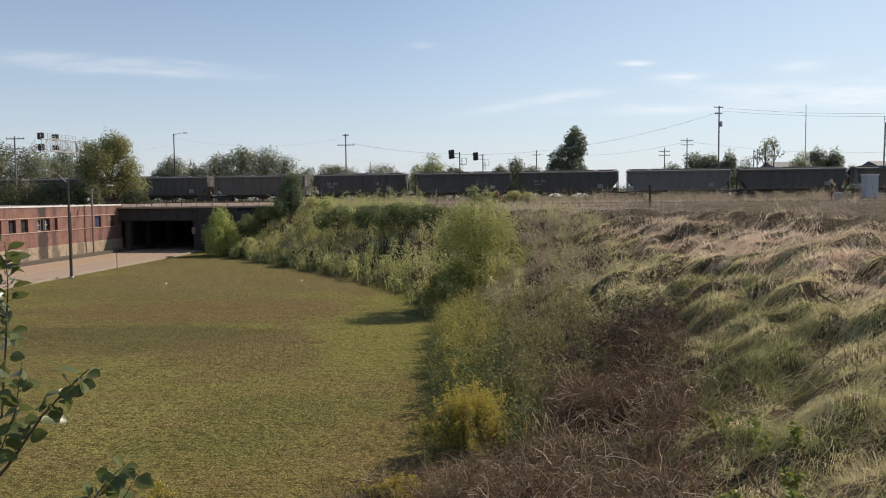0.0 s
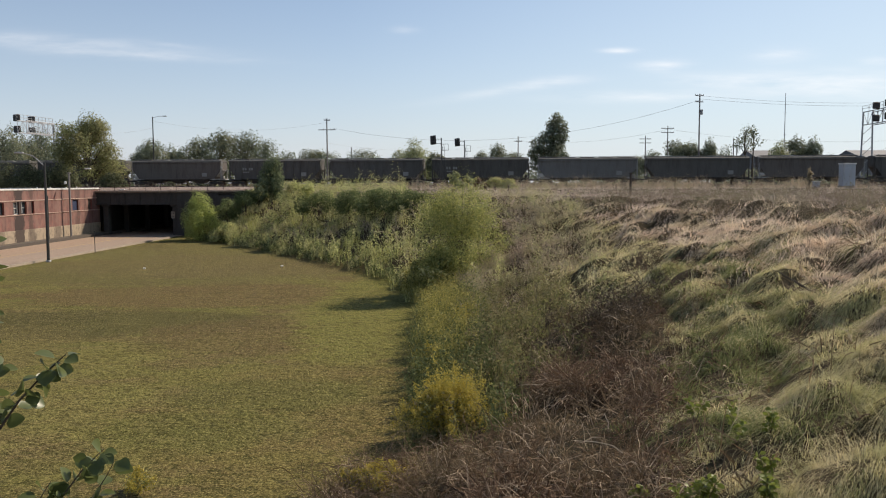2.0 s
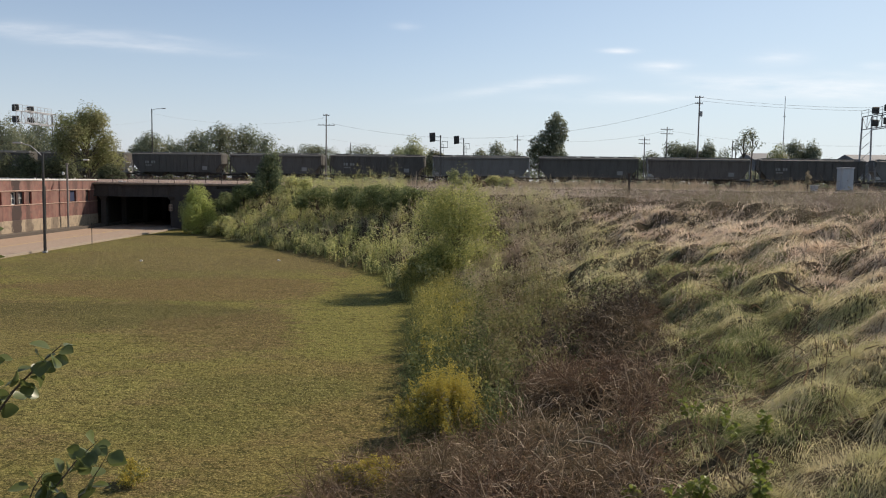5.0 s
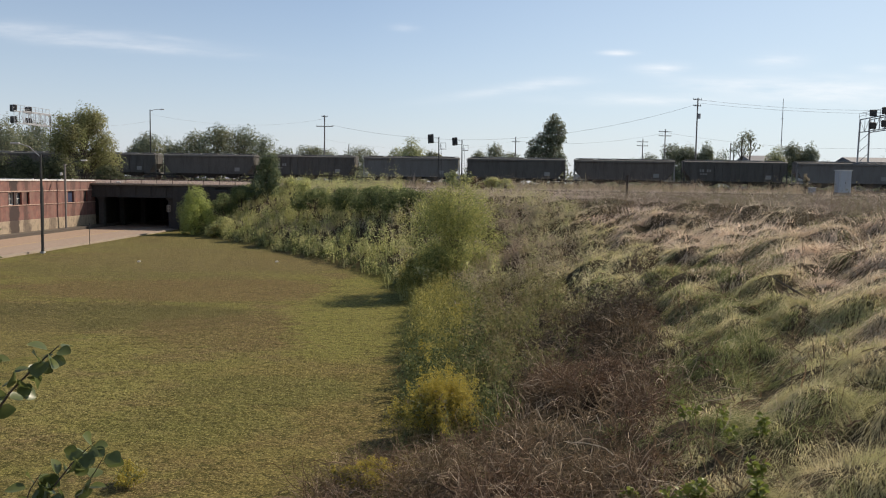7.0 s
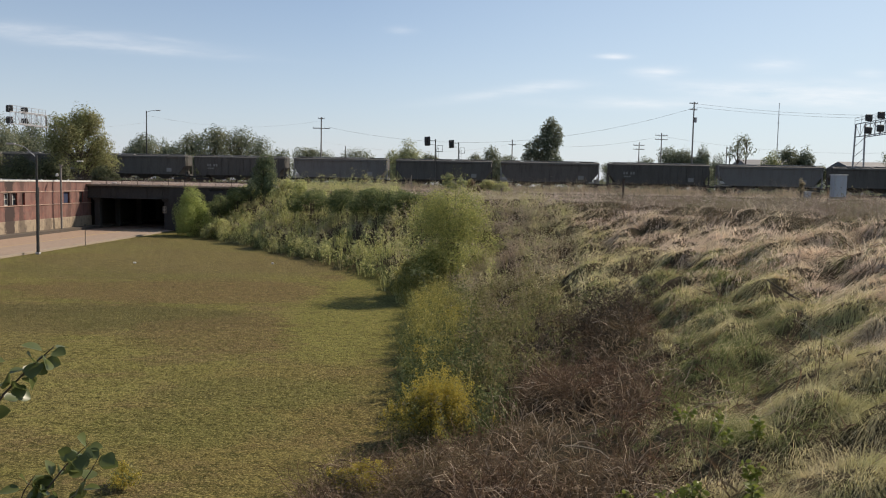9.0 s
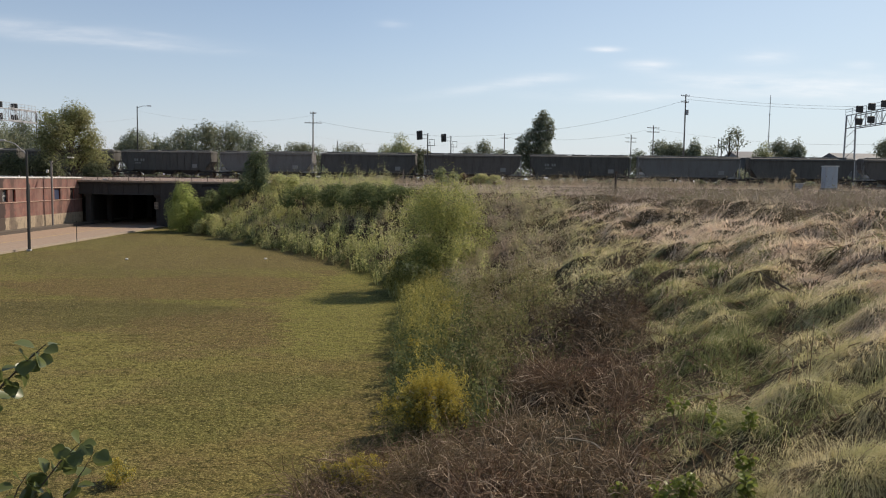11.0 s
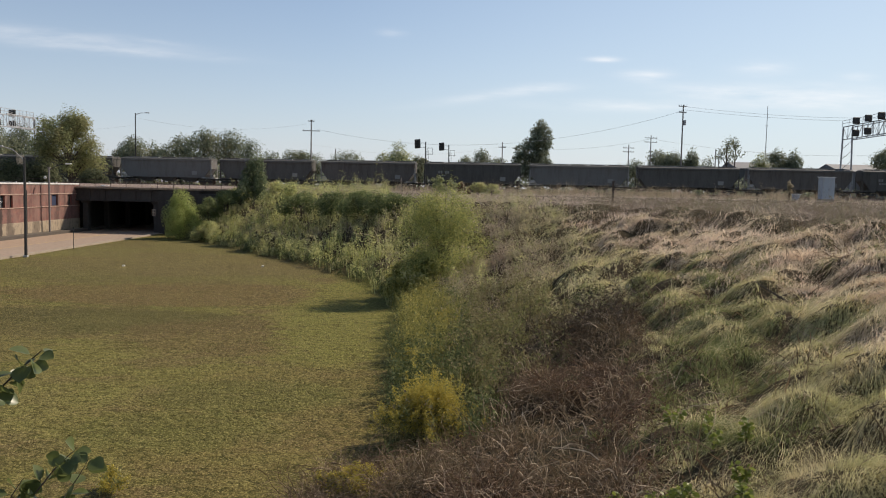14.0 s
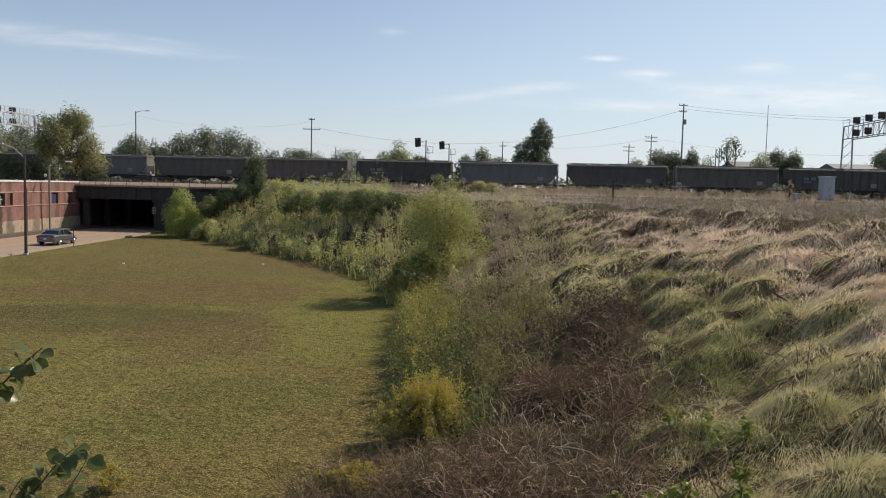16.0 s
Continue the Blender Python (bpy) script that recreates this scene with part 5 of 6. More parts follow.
    # undergrowth on the bank behind the building, its shade put into the leaf colour
    for i, (bearing, y, z, h, sp) in enumerate([(-30, 112, 4.6, 5.2, 3.5), (10, 112, 4.8, 4.4, 3.2), (45, 112, 4.6, 4.6, 3.2), (80, 113, 4.8, 4.2, 3.0), (112, 113, 4.8, 4.0, 2.6), (190, 114, 5.2, 2.8, 2.2), (205, 114, 5.2, 2.0, 1.8)]):
        make_tree("undergrowth_bush", pose(at_bearing(bearing, y), y, z, 0, 0, 50 * i), h, sp, 0.1, 0.0, UNDERGROWTH, 0.15, 4600, BARK, "dense green undergrowth behind the brick building, coloured dull for its shade", "bush", seed=80 + i, lobes=9, stems=3, group="undergrowth behind the building")


trees()

# ---- grasses and weeds ----


def scatter(n, x0, x1, y0, y1, rng, keep):
    x, y = rng.uniform(x0, x1, n), rng.uniform(y0, y1, n)
    s = toe_distance(x, y)
    ok = keep(x, y, s, rng.random(n)) & (np.abs(x) < np.where(x > 0, 0.61 * y + 1.2, 0.64 * y + 2)) & (y > 9.5)
    x, y, s = x[ok], y[ok], s[ok]
    return np.stack([x, y, height(x, y) - 0.03], 1), s


WIND = math.radians(205)


def tufts(pts, per, spread, h, hvar, reach, width, rng, seg=3, droop=0.25, wind=0.6, flow=None):
    """Bunches of arching blades round each root, combed by the wind."""
    n = len(pts)
    size = np.exp(rng.normal(0, hvar, n))
    b = np.repeat(pts, per, 0)
    k = np.repeat(size, per)
    m = len(b)
    a = rng.uniform(0, 2 * math.pi, m)
    r = spread * k * np.sqrt(rng.random(m))
    b = b + np.stack([np.cos(a) * r, np.sin(a) * r, np.zeros(m)], 1)
    if flow is None:
        fx, fy = math.cos(WIND), math.sin(WIND)
    else:
        fx, fy = np.repeat(flow[:, 0], per), np.repeat(flow[:, 1], per)
    hx, hy = np.cos(a) * (1 - wind) + fx * wind + rng.normal(0, 0.25, m), np.sin(a) * (1 - wind) + fy * wind + rng.normal(0, 0.25, m)
    head = np.arctan2(hy, hx)
    hh = h * k * (0.55 + 0.6 * rng.random(m))
    return blade_mesh(b, hh, reach * k * (0.4 + 0.9 * rng.random(m)), head, width * (0.6 + 0.8 * rng.random(m)), seg, droop, rng)


def mops(pts, per, spread, h, reach, width, rng, seg=3, loose=0.5):
    """Long fine grass hanging over the tussocks: blades rise, bend over and lie down the slope."""
    m = len(pts) * per
    k = np.repeat(np.exp(rng.normal(0, 0.28, len(pts))), per)
    a, r = rng.uniform(0, 2 * math.pi, m), spread * k * np.sqrt(rng.random(m))
    b = np.repeat(pts, per, 0) + np.stack([np.cos(a) * r, np.sin(a) * r, np.zeros(m)], 1)
    b[:, 2] = height(b[:, 0], b[:, 1]) - 0.02
    f = np.repeat(combed(pts), per, 0) + np.stack([np.cos(a), np.sin(a)], 1) * loose + rng.normal(0, 0.42, (m, 2))
    head = np.arctan2(f[:, 1], f[:, 0])
    out = reach * k * (0.45 + 0.8 * rng.random(m))
    ends = height(b[:, 0] + np.cos(head) * out, b[:, 1] + np.sin(head) * out)
    tall = h * k * (0.45 + 1.5 * rng.random(m) ** 2.5)
    thin = np.clip(b[:, 1] / 20, 0.5, 1.2)
    return blade_mesh(b, tall, out, head, thin * width * (0.6 + 0.8 * rng.random(m)), seg, 0.8, rng, np.clip(ends - b[:, 2], -0.9, 0.5))


def tangle(pts, per, spread, h, step, width, rng, joints=4, rise=0.6):
    """Wiry crooked stems: each a thin ribbon that changes its mind at every joint."""
    m = len(pts) * per
    k = np.repeat(np.exp(rng.normal(0, 0.3, len(pts))), per)
    a, r = rng.uniform(0, 2 * math.pi, m), spread * k * np.sqrt(rng.random(m))
    at = np.repeat(pts, per, 0) + np.stack([np.cos(a) * r, np.sin(a) * r, h * k * 0.7 * rng.random(m) ** 1.3], 1)
    way = np.stack([np.cos(a), np.sin(a), np.full(m, rise) + rng.normal(0, 0.5, m)], 1) + rng.normal(0, 0.5, (m, 3))
    turn = rng.uniform(0, math.pi, m)
    side = np.stack([np.cos(turn), np.sin(turn), 0.6 * rng.normal(size=m)], 1)
    rows = []
    for j in range(joints + 1):
        w = (width * (1 - 0.7 * j / joints) * (0.6 + 0.8 * np.ones(m)))[:, None] * side / 2
        rows += [at - w, at + w]
        way = way / (np.linalg.norm(way, axis=1, keepdims=True) + 1e-9)
        at = at + way * (step * k)[:, None]
        way = way + rng.normal(0, 0.38, (m, 3)) + np.array([0, 0, -0.28])
    v = np.stack(rows, 1)
    tri = []
    for j in range(joints):
        tri += [(2 * j, 2 * j + 1, 2 * j + 2), (2 * j + 1, 2 * j + 3, 2 * j + 2)]
    return v.reshape(-1, 3), (np.array(tri)[None] + (np.arange(m) * 2 * (joints + 1))[:, None, None]).reshape(-1, 3)


def leafy_weeds(pts, per, h, hvar, spread, size, rng, top=False):
    """Upright weeds: leaves up and down thin stems."""
    n = len(pts)
    k = np.exp(rng.normal(0, hvar, n))
    b, kk = np.repeat(pts, per, 0), np.repeat(k, per)
    m = len(b)
    q = rng.random(m) ** (0.6 if not top else 0.35)
    a = rng.uniform(0, 2 * math.pi, m)
    r = spread * kk * (0.25 + 0.75 * rng.random(m)) * (1.15 - 0.7 * q)
    pos = b + np.stack([np.cos(a) * r, np.sin(a) * r, h * kk * q], 1)
    out = np.stack([0.55 * np.cos(a), 0.55 * np.sin(a), np.full(m, 0.75)], 1)
    return leaf_mesh(pos, size * (0.5 + rng.random(m)), rng, out, 2.3, 0.5)


def stuff(name, pieces, mat, label, category):
    v, t = merge(pieces)
    return tagged(new(name, mesh_of(name, v, t, mat)), label, category, kind="stuff")


def blob(x, y, cx, cy, r):
    return np.exp(-((x - cx) ** 2 + (y - cy) ** 2) / r ** 2)


def combed(pts):
    """The way the grass lies: down from the tussock tops, swept along in broad swirls."""
    x, y = pts[:, 0], pts[:, 1]
    _, ox, oy = mounds(x, y)
    r = np.hypot(ox, oy) + 0.05
    a = WIND + 1.9 * wob(x, y, 0.45, 3.1)
    return np.stack([1.0 * ox / r + 0.24 * np.cos(a), 1.0 * oy / r + 0.24 * np.sin(a)], 1)


def weeds():
    rng = np.random.default_rng(11)
    cl = np.clip
    gap = lambda x, y: cl(0.62 + 0.75 * wob(x, y, 1.25, 4.4), 0.12, 1)
    top = lambda x, y: mounds(x, y)[0]
    dead_c = lambda y: 3.7 + 0.155 * (y - 14)
    dead_w = lambda x, y, s: cl(cl(1.75 - np.abs(s - dead_c(y)) / 1.8, 0, 1) * cl((s - 1.6 - 0.3 * cl(y - 17, 0, 9)) / 0.8, cl((18.5 - y) / 2, 0, 1), 1) * cl((25 - y) / 4, 0, 1) + 1.1 * blob(x, y, 5.3, 25.3, 1.7), 0, 1.2)
    green_w = lambda x, y: cl(blob(x, y, 7.4, 20.0, 2.0) + blob(x, y, 6.0, 18.2, 1.3) + blob(x, y, 4.6, 15.0, 1.1) + 0.9 * blob(x, y, 6.2, 13.4, 0.8) + 0.7 * blob(x, y, 9.0, 29, 2.6) + 0.5 * blob(x, y, 7.4, 24, 1.8), 0, 1)
    brink = lambda x: 12.1 + 0.72 * (x - 9)
    umber = lambda x, y, s: cl(1.3 - (s - brink(x)) / 5.5, 0, 1) * cl(0.7 * wob(x, y, 0.5, 2.2) + 0.4 + 0.07 * (x - 9), 0.05, 1) * (s > brink(x) - 0.3)
    tan_w = lambda x, y, s: cl((brink(x) + 0.5 - s) / 1.0, 0, 1) * cl((s - dead_c(y) - 2.0) / 1.2, 0, 1)
    hollow = lambda x, y: cl(sum(blob(x, y, cx, cy, r) for cx, cy, r in ((4.9, 13.3, 0.55), (4.95, 12.3, 0.5), (5.4, 11.5, 0.5), (4.0, 14.3, 0.6), (7.1, 16.2, 0.6), (6.0, 18.2, 0.7), (10.4, 23.5, 0.9), (12.1, 25.4, 0.9), (9.1, 20.4, 0.6), (8.3, 28.7, 1.0), (6.4, 12.6, 0.4))), 0, 1)
    sward = lambda x, y: cl(blob(x, y, 6.6, 37.5, 2.3) + blob(x, y, 8.0, 32.0, 1.8) + blob(x, y, 9.3, 39.5, 2.6) + blob(x, y, 10.6, 35.5, 2.2), 0, 1)
    leeward = lambda x, y: cl((0.19 - x / y) / 0.05, 0, 1) * (y > 40)
    clear = lambda x, y: blob(x, y, 0.0, 20.4, 1.25) < 0.4
    tuft = lambda x, y: cl(2.6 * top(x, y) - 0.35, 0.06, 1) * (1 - 0.93 * hollow(x, y))
    # long fine grass hanging over the tussocks of the upper slope, near and farther off
    near, s1 = scatter(16500, 0, 24, 8, 31, rng, lambda x, y, s, q: (s > 1.2) & (q < 0.62 * tan_w(x, y, s) * (1 - 0.9 * green_w(x, y)) * tuft(x, y)))
    mid, s2 = scatter(15000, 2, 44, 31, 60, rng, lambda x, y, s, q: (s > 7.5) & (q < 0.62 * (1 - 0.8 * leeward(x, y)) * cl((s - 7.5) / 3.5, 0, 1) * cl((brink(x) + 0.5 - s) / 1.0, 0, 1) * tuft(x, y)))
    warm = s1 > 11.2 + 1.6 * wob(near[:, 0], near[:, 1], 0.6, 2.7)
    pinkish, near = near[warm], near[~warm]
    pale = s2 < 11.4 + 1.5 * wob(mid[:, 0], mid[:, 1], 0.5, 1.7)
    mid, midpale = mid[~pale], mid[pale]
    low, _ = scatter(2600, 3, 14, 28, 44, rng, lambda x, y, s, q: (s > 3) & (q < 0.7 * sward(x, y) * tuft(x, y) * (tan_w(x, y, s) < 0.5)))
    stuff("straw_grass", [mops(low, 20, 0.3, 0.3, 0.55, 0.02, rng), mops(near, 54, 0.22, 0.28, 0.52, 0.014, rng), mops(midpale, 18, 0.3, 0.32, 0.6, 0.022, rng)], STRAW, "olive and straw-coloured bunch grass hanging over in mops", "grass")
    stuff("bunch_grass", [mops(mid, 25, 0.32, 0.34, 0.65, 0.024, rng), mops(pinkish, 34, 0.24, 0.30, 0.55, 0.018, rng)], TAN, "dry pinkish-tan bunch grass combed over by the wind", "grass")
    # green long grass
    g, _ = scatter(9000, 0, 20, 8, 34, rng, lambda x, y, s, q: (s > 0.8) & (q < (0.62 * green_w(x, y) + 0.03) * (1 - 0.7 * cl(dead_w(x, y, s), 0, 1)) * tuft(x, y)))
    g2, _ = scatter(5200, -30, 12, 18, 104, rng, lambda x, y, s, q: clear(x, y) & (s > 0.2) & (s < 1.7) & (q < 0.12 + 0.38 * (y > 32)))
    stuff("long_grass", [mops(g, 56, 0.22, 0.3, 0.55, 0.014, rng), tufts(g2, 18, 0.22, 0.8, 0.35, 0.28, 0.024, rng, 3, 0.15, 0.2)], GREENGRASS, "green arching long grass on the bank", "grass")
    # reddish dead weeds: a wiry tangle, highest in one thicket coloured as a shaded hollow, with pale crooked stalks
    d, _ = scatter(9000, -2, 16, 8, 36, rng, lambda x, y, s, q: (s > 0.5) & (q < 0.6 * dead_w(x, y, s) * cl(2.4 * top(x, y) - 0.7 + 0.5 * wob(x, y, 2.1, 3.3), 0.04, 1)))
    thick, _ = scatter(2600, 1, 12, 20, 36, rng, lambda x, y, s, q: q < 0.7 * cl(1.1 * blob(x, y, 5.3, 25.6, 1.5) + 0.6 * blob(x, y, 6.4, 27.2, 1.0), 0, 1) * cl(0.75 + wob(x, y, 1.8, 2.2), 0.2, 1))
    loose, _ = scatter(3600, 2, 34, 11, 56, rng, lambda x, y, s, q: (s > 6.5) & (s < brink(x) + 2) & (q < 0.8 * (top(x, y) < 0.35) + 0.6 * hollow(x, y)))
    spill, _ = scatter(300, -2.6, 0.8, 14.5, 18.6, rng, lambda x, y, s, q: (s > -0.7) & (q < 0.7))
    stuff("dark_thicket", [tangle(thick, 30, 0.34, 0.95, 0.17, 0.012, rng, 4), leafy_weeds(thick, 34, 1.05, 0.25, 0.35, 0.04, rng)], THICKET, "thicket of withered brown weeds, coloured dark as a shaded hollow", "weeds")
    stuff("dead_weeds", [tangle(d, 26, 0.3, 0.42, 0.15, 0.012, rng, 4), tangle(loose, 12, 0.35, 0.4, 0.2, 0.018, rng, 3)], DEAD, "wiry tangle of reddish-brown dead weeds", "weeds")
    stuff("dead_weed_leaves", [leafy_weeds(d[::3], 16, 0.4, 0.3, 0.3, 0.035, rng)], DEAD, "withered brown leaves on the dead weeds", "weeds")
    d2, _ = scatter(3200, -3, 16, 8, 34, rng, lambda x, y, s, q: (s > 0.3) & (q < 0.5 * dead_w(x, y, s) * cl(1.8 * top(x, y) - 0.1 + 0.6 * wob(x, y, 1.7, 5.3), 0.1, 1)))
    spike, _ = scatter(150, 3, 22, 11, 44, rng, lambda x, y, s, q: (s > 5) & (q < 0.6))
    stuff("dry_stems", [tangle(spill, 16, 0.3, 0.35, 0.14, 0.012, rng), tufts(spike, 2, 0.03, 1.35, 0.25, 0.2, 0.02, rng, 4, 0.05, 0.2)], DEAD, "dark dry stems standing over the grass", "weeds")
    stuff("dead_stalks", [tufts(spill, 4, 0.3, 0.5, 0.25, 0.5, 0.010, rng, 6, 0.8, 0.1), tufts(d2, 3, 0.4, 0.62, 0.35, 0.6, 0.011, rng, 6, 0.9, 0.05), tangle(d2, 9, 0.4, 0.55, 0.11, 0.010, rng, 5, 0.9), tangle(near[near[:, 1] > 14][::12], 3, 0.3, 0.4, 0.14, 0.009, rng, 5, 1.0)], STALK, "pale crooked dead stalks", "weeds")
    # weeds along the toe, coloured dark to stand for the edge's shadow
    toe, _ = scatter(4600, -3, 6, 19, 52, rng, lambda x, y, s, q: clear(x, y) & (s > 0.25) & (s < 3.0) & (q < 0.7 * cl(0.45 - 1.6 * wob(x, y, 1.5, 3.9) + 0.5 * (s < 0.9) + 0.25 * (y < 29), 0, 1)))
    toe2, _ = scatter(9000, -34, -1, 48, 106, rng, lambda x, y, s, q: (s > 0.1) & (s < 1.3) & (q < 0.8))
    stuff("dark_weeds", [leafy_weeds(toe2, 34, 0.65, 0.35, 0.3, 0.055, rng), leafy_weeds(toe, 40, 0.75, 0.35, 0.3, 0.045, rng), tufts(toe, 10, 0.25, 0.8, 0.3, 0.3, 0.016, rng, 3, 0.2, 0.2)], SHADEWEED, "dark green leafy weeds along the lawn's edge, coloured to carry its shadow", "weeds")
    # yellow-green reedy weeds along the toe, in clumps with dark gaps
    t, _ = scatter(9000, -3, 8, 19, 52, rng, lambda x, y, s, q: clear(x, y) & (s > 0.45) & (q < cl(1.6 - s / 1.9, 0, 1) * cl(2.4 * wob(x, y, 1.5, 3.9) - 0.05, 0.0, 1) * cl((y - 25.5) / 6, 0.12, 1) * (y > 21.5)))
    stuff("toe_weeds", [leafy_weeds(t, 34, 1.15, 0.35, 0.24, 0.04, rng, True), tufts(t, 40, 0.22, 1.15, 0.3, 0.32, 0.016, rng, 3, 0.15, 0.2)], TOEWEED, "yellow-green reedy weeds along the lawn's edge", "weeds")
    # olive and brown weeds between the toe and the tan grass, over mounded ground
    o, so = scatter(8600, -1, 16, 19, 72, rng, lambda x, y, s, q: (s > 1.2) & (s < 16) & (q < 0.6 * cl((s - 1.2) / 1.0, 0, 1) * cl((y - 19.5 - 1.25 * cl(s - 2.2, 0, 9)) / 3, 0, 1) * cl((11.2 + 4.0 * leeward(x, y) - s) / 2.5, 0, 1) * cl(3.0 * top(x, y) - 1.1 + 0.8 * wob(x, y, 1.9, 1.3), 0.0, 1) * (1 - 0.85 * sward(x, y))))
    w, _ = scatter(7500, 0, 15, 32, 66, rng, lambda x, y, s, q: (s > 2.5) & (q < 0.65 * cl((11.5 - s) / 2.5, 0, 1) * cl((y - 27 - s) / 5, 0, 1) * cl(2.6 * top(x, y) - 0.8 + 0.7 * wob(x, y, 1.1, 6.0), 0.0, 1) * (1 - 0.8 * sward(x, y))))
    stuff("brown_stems", [tangle(w, 7, 0.35, 0.7, 0.19, 0.017, rng, 3, 1.0), tufts(w[::2], 14, 0.35, 0.65, 0.35, 0.45, 0.018, rng, 3, 0.4, 0.25)], BROWNWEED, "thin grey-brown stems standing among the weeds", "weeds")
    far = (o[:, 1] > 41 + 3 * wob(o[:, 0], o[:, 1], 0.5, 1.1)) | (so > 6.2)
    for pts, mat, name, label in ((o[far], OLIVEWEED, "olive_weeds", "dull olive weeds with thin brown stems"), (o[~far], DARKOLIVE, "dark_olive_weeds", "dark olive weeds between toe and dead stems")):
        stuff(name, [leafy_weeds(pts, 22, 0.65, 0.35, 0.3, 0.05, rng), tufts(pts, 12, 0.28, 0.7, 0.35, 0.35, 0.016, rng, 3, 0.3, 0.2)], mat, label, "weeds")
    # taller leafy clumps standing apart, with dark gaps between them
    heart, sh = scatter(520, -2, 9, 20.5, 42, rng, lambda x, y, s, q: clear(x, y) & (s > 0.6) & (s < 7) & (q < 0.45 * cl((y - 19.5 - 1.25 * cl(s - 2.2, 0, 9)) / 3, 0, 1) * (1 - sward(x, y)) * cl(32 / y, 0.3, 1)))
    for low_edge, mat, name, label in ((True, TOEWEED, "leafy_weed_clumps", "yellow-green leafy weeds in clumps by the lawn"), (False, DARKOLIVE, "olive_weed_clumps", "dark olive leafy weeds in separate clumps")):
        c = heart[(sh < 2.4) == low_edge]
        pts = np.repeat(c, 9, 0) + np.concatenate([rng.normal(0, 0.2, (9 * len(c), 2)), np.zeros((9 * len(c), 1))], 1)
        stuff(name, [leafy_weeds(pts, 24, 0.85, 0.25, 0.22, 0.04, rng), tufts(c, 8, 0.2, 1.2, 0.3, 0.3, 0.016, rng, 3, 0.2, 0.2)], mat, label, "weeds")
    # the long bank towards the bridge
    bank, _ = scatter(13500, -34, 12, 44, 108, rng, lambda x, y, s, q: (s > 0.1) & (s < np.where(x > 2, 5.5, np.where(x > -4, 9, 16))) & (q < 0.6 * cl(0.45 + 1.0 * wob(x, y, 0.9, 4.4), 0.18, 1)))
    tall, _ = scatter(2600, -34, 12, 44, 106, rng, lambda x, y, s, q: (s > 0.3) & (s < np.where(x > -2, 4, 8)) & (q < 0.7 * cl(wob(x, y, 0.7, 8.2) + 0.3, 0, 1)))
    pale, _ = scatter(4600, -34, 12, 46, 106, rng, lambda x, y, s, q: (s > 0.8) & (s < np.where(x > -3, 3, 6)) & (q < 0.6 * cl(wob(x, y, 0.6, 1.2) + 0.25, 0, 1)))
    brown, _ = scatter(4200, -34, 8, 50, 104, rng, lambda x, y, s, q: (s > 2.5) & (s < 14) & (q < 0.6 * cl(wob(x, y, 0.8, 3.7) + 0.15, 0, 1)))
    stuff("weeds", [leafy_weeds(bank, 46, 0.95, 0.45, 0.38, 0.066, rng), tufts(bank, 12, 0.4, 1.1, 0.35, 0.3, 0.03, rng, 3, 0.2, 0.2), leafy_weeds(tall, 56, 1.3, 0.3, 0.34, 0.085, rng)], FORB, "dense olive-green weeds covering the bank", "weeds")
    stuff("pale_weeds", [tufts(pale, 26, 0.3, 1.05, 0.3, 0.3, 0.02, rng, 3, 0.2, 0.2), leafy_weeds(pale, 22, 1.05, 0.3, 0.36, 0.05, rng, True)], PALEWEED, "pale yellowish weeds standing over the bank", "weeds")
    stuff("brown_bank_weeds", [tangle(brown, 14, 0.4, 0.8, 0.22, 0.028, rng, 4, 1.0), leafy_weeds(brown, 22, 0.8, 0.3, 0.35, 0.06, rng, True)], BROWNWEED, "brown withered weeds among the green of the bank", "weeds")
    # brown grass of the plain
    p, _ = scatter(30000, -40, 110, 24, 134, rng, lambda x, y, s, q: (s > np.where(x < 4, 8, np.maximum(11, brink(x) - 0.6))) & (y < track_y(x) - 4) & (q < cl(34 / y, 0.25, 0.85) * cl(0.75 + 0.5 * wob(x * 0.5, y * 0.4, 1.25, 4.4), 0.35, 1) * (1 - 0.8 * umber(x, y, s))) & ~((y > face_y(x) - 3) & (x < -20)))
    p2, _ = scatter(8000, 4, 50, 28, 66, rng, lambda x, y, s, q: (s > brink(x) - 0.4) & (s < brink(x) + 9) & (q < 0.6 - 0.52 * umber(x, y, s)))
    stuff("field_grass", [tufts(p2, 12, 0.35, 0.5, 0.3, 0.4, 0.022, rng, 3, 0.5, 0.2), tufts(p, 7, 0.5, 0.6, 0.3, 0.55, 0.036, rng, 3, 0.5, 0.2)], PLATEAU, "brownish dry field grass up to the railway", "grass")
    e, _ = scatter(13800, 8, 60, 20, 84, rng, lambda x, y, s, q: (s > brink(x) - 0.3) & (s < brink(x) + 8) & (q < 0.9 * umber(x, y, s)))
    k, _ = scatter(9000, -12, 62, 104, 136, rng, lambda x, y, s, q: (np.abs(track_y(x) - 13 - y) < 5) & (q < 0.55 * cl(0.4 + wob(x, y, 0.3, 4.0) + 0.4 * blob(x, y, 24, 127, 22), 0.05, 1)))
    stuff("tall_brown_weeds", [tufts(k, 8, 0.4, 1.2, 0.3, 0.4, 0.05, rng, 3, 0.15, 0.2), leafy_weeds(k, 20, 1.2, 0.3, 0.45, 0.049, rng)], BROWNWEED, "tall brown seeding weeds in the field before the railway", "weeds")
    stuff("umber_weeds", [tangle(e, 8, 0.4, 0.5, 0.12, 0.014, rng, 3, 0.9), leafy_weeds(e, 28, 0.75, 0.3, 0.36, 0.033, rng)], UMBERWEED, "dark brown weeds along the brink of the slope", "weeds")
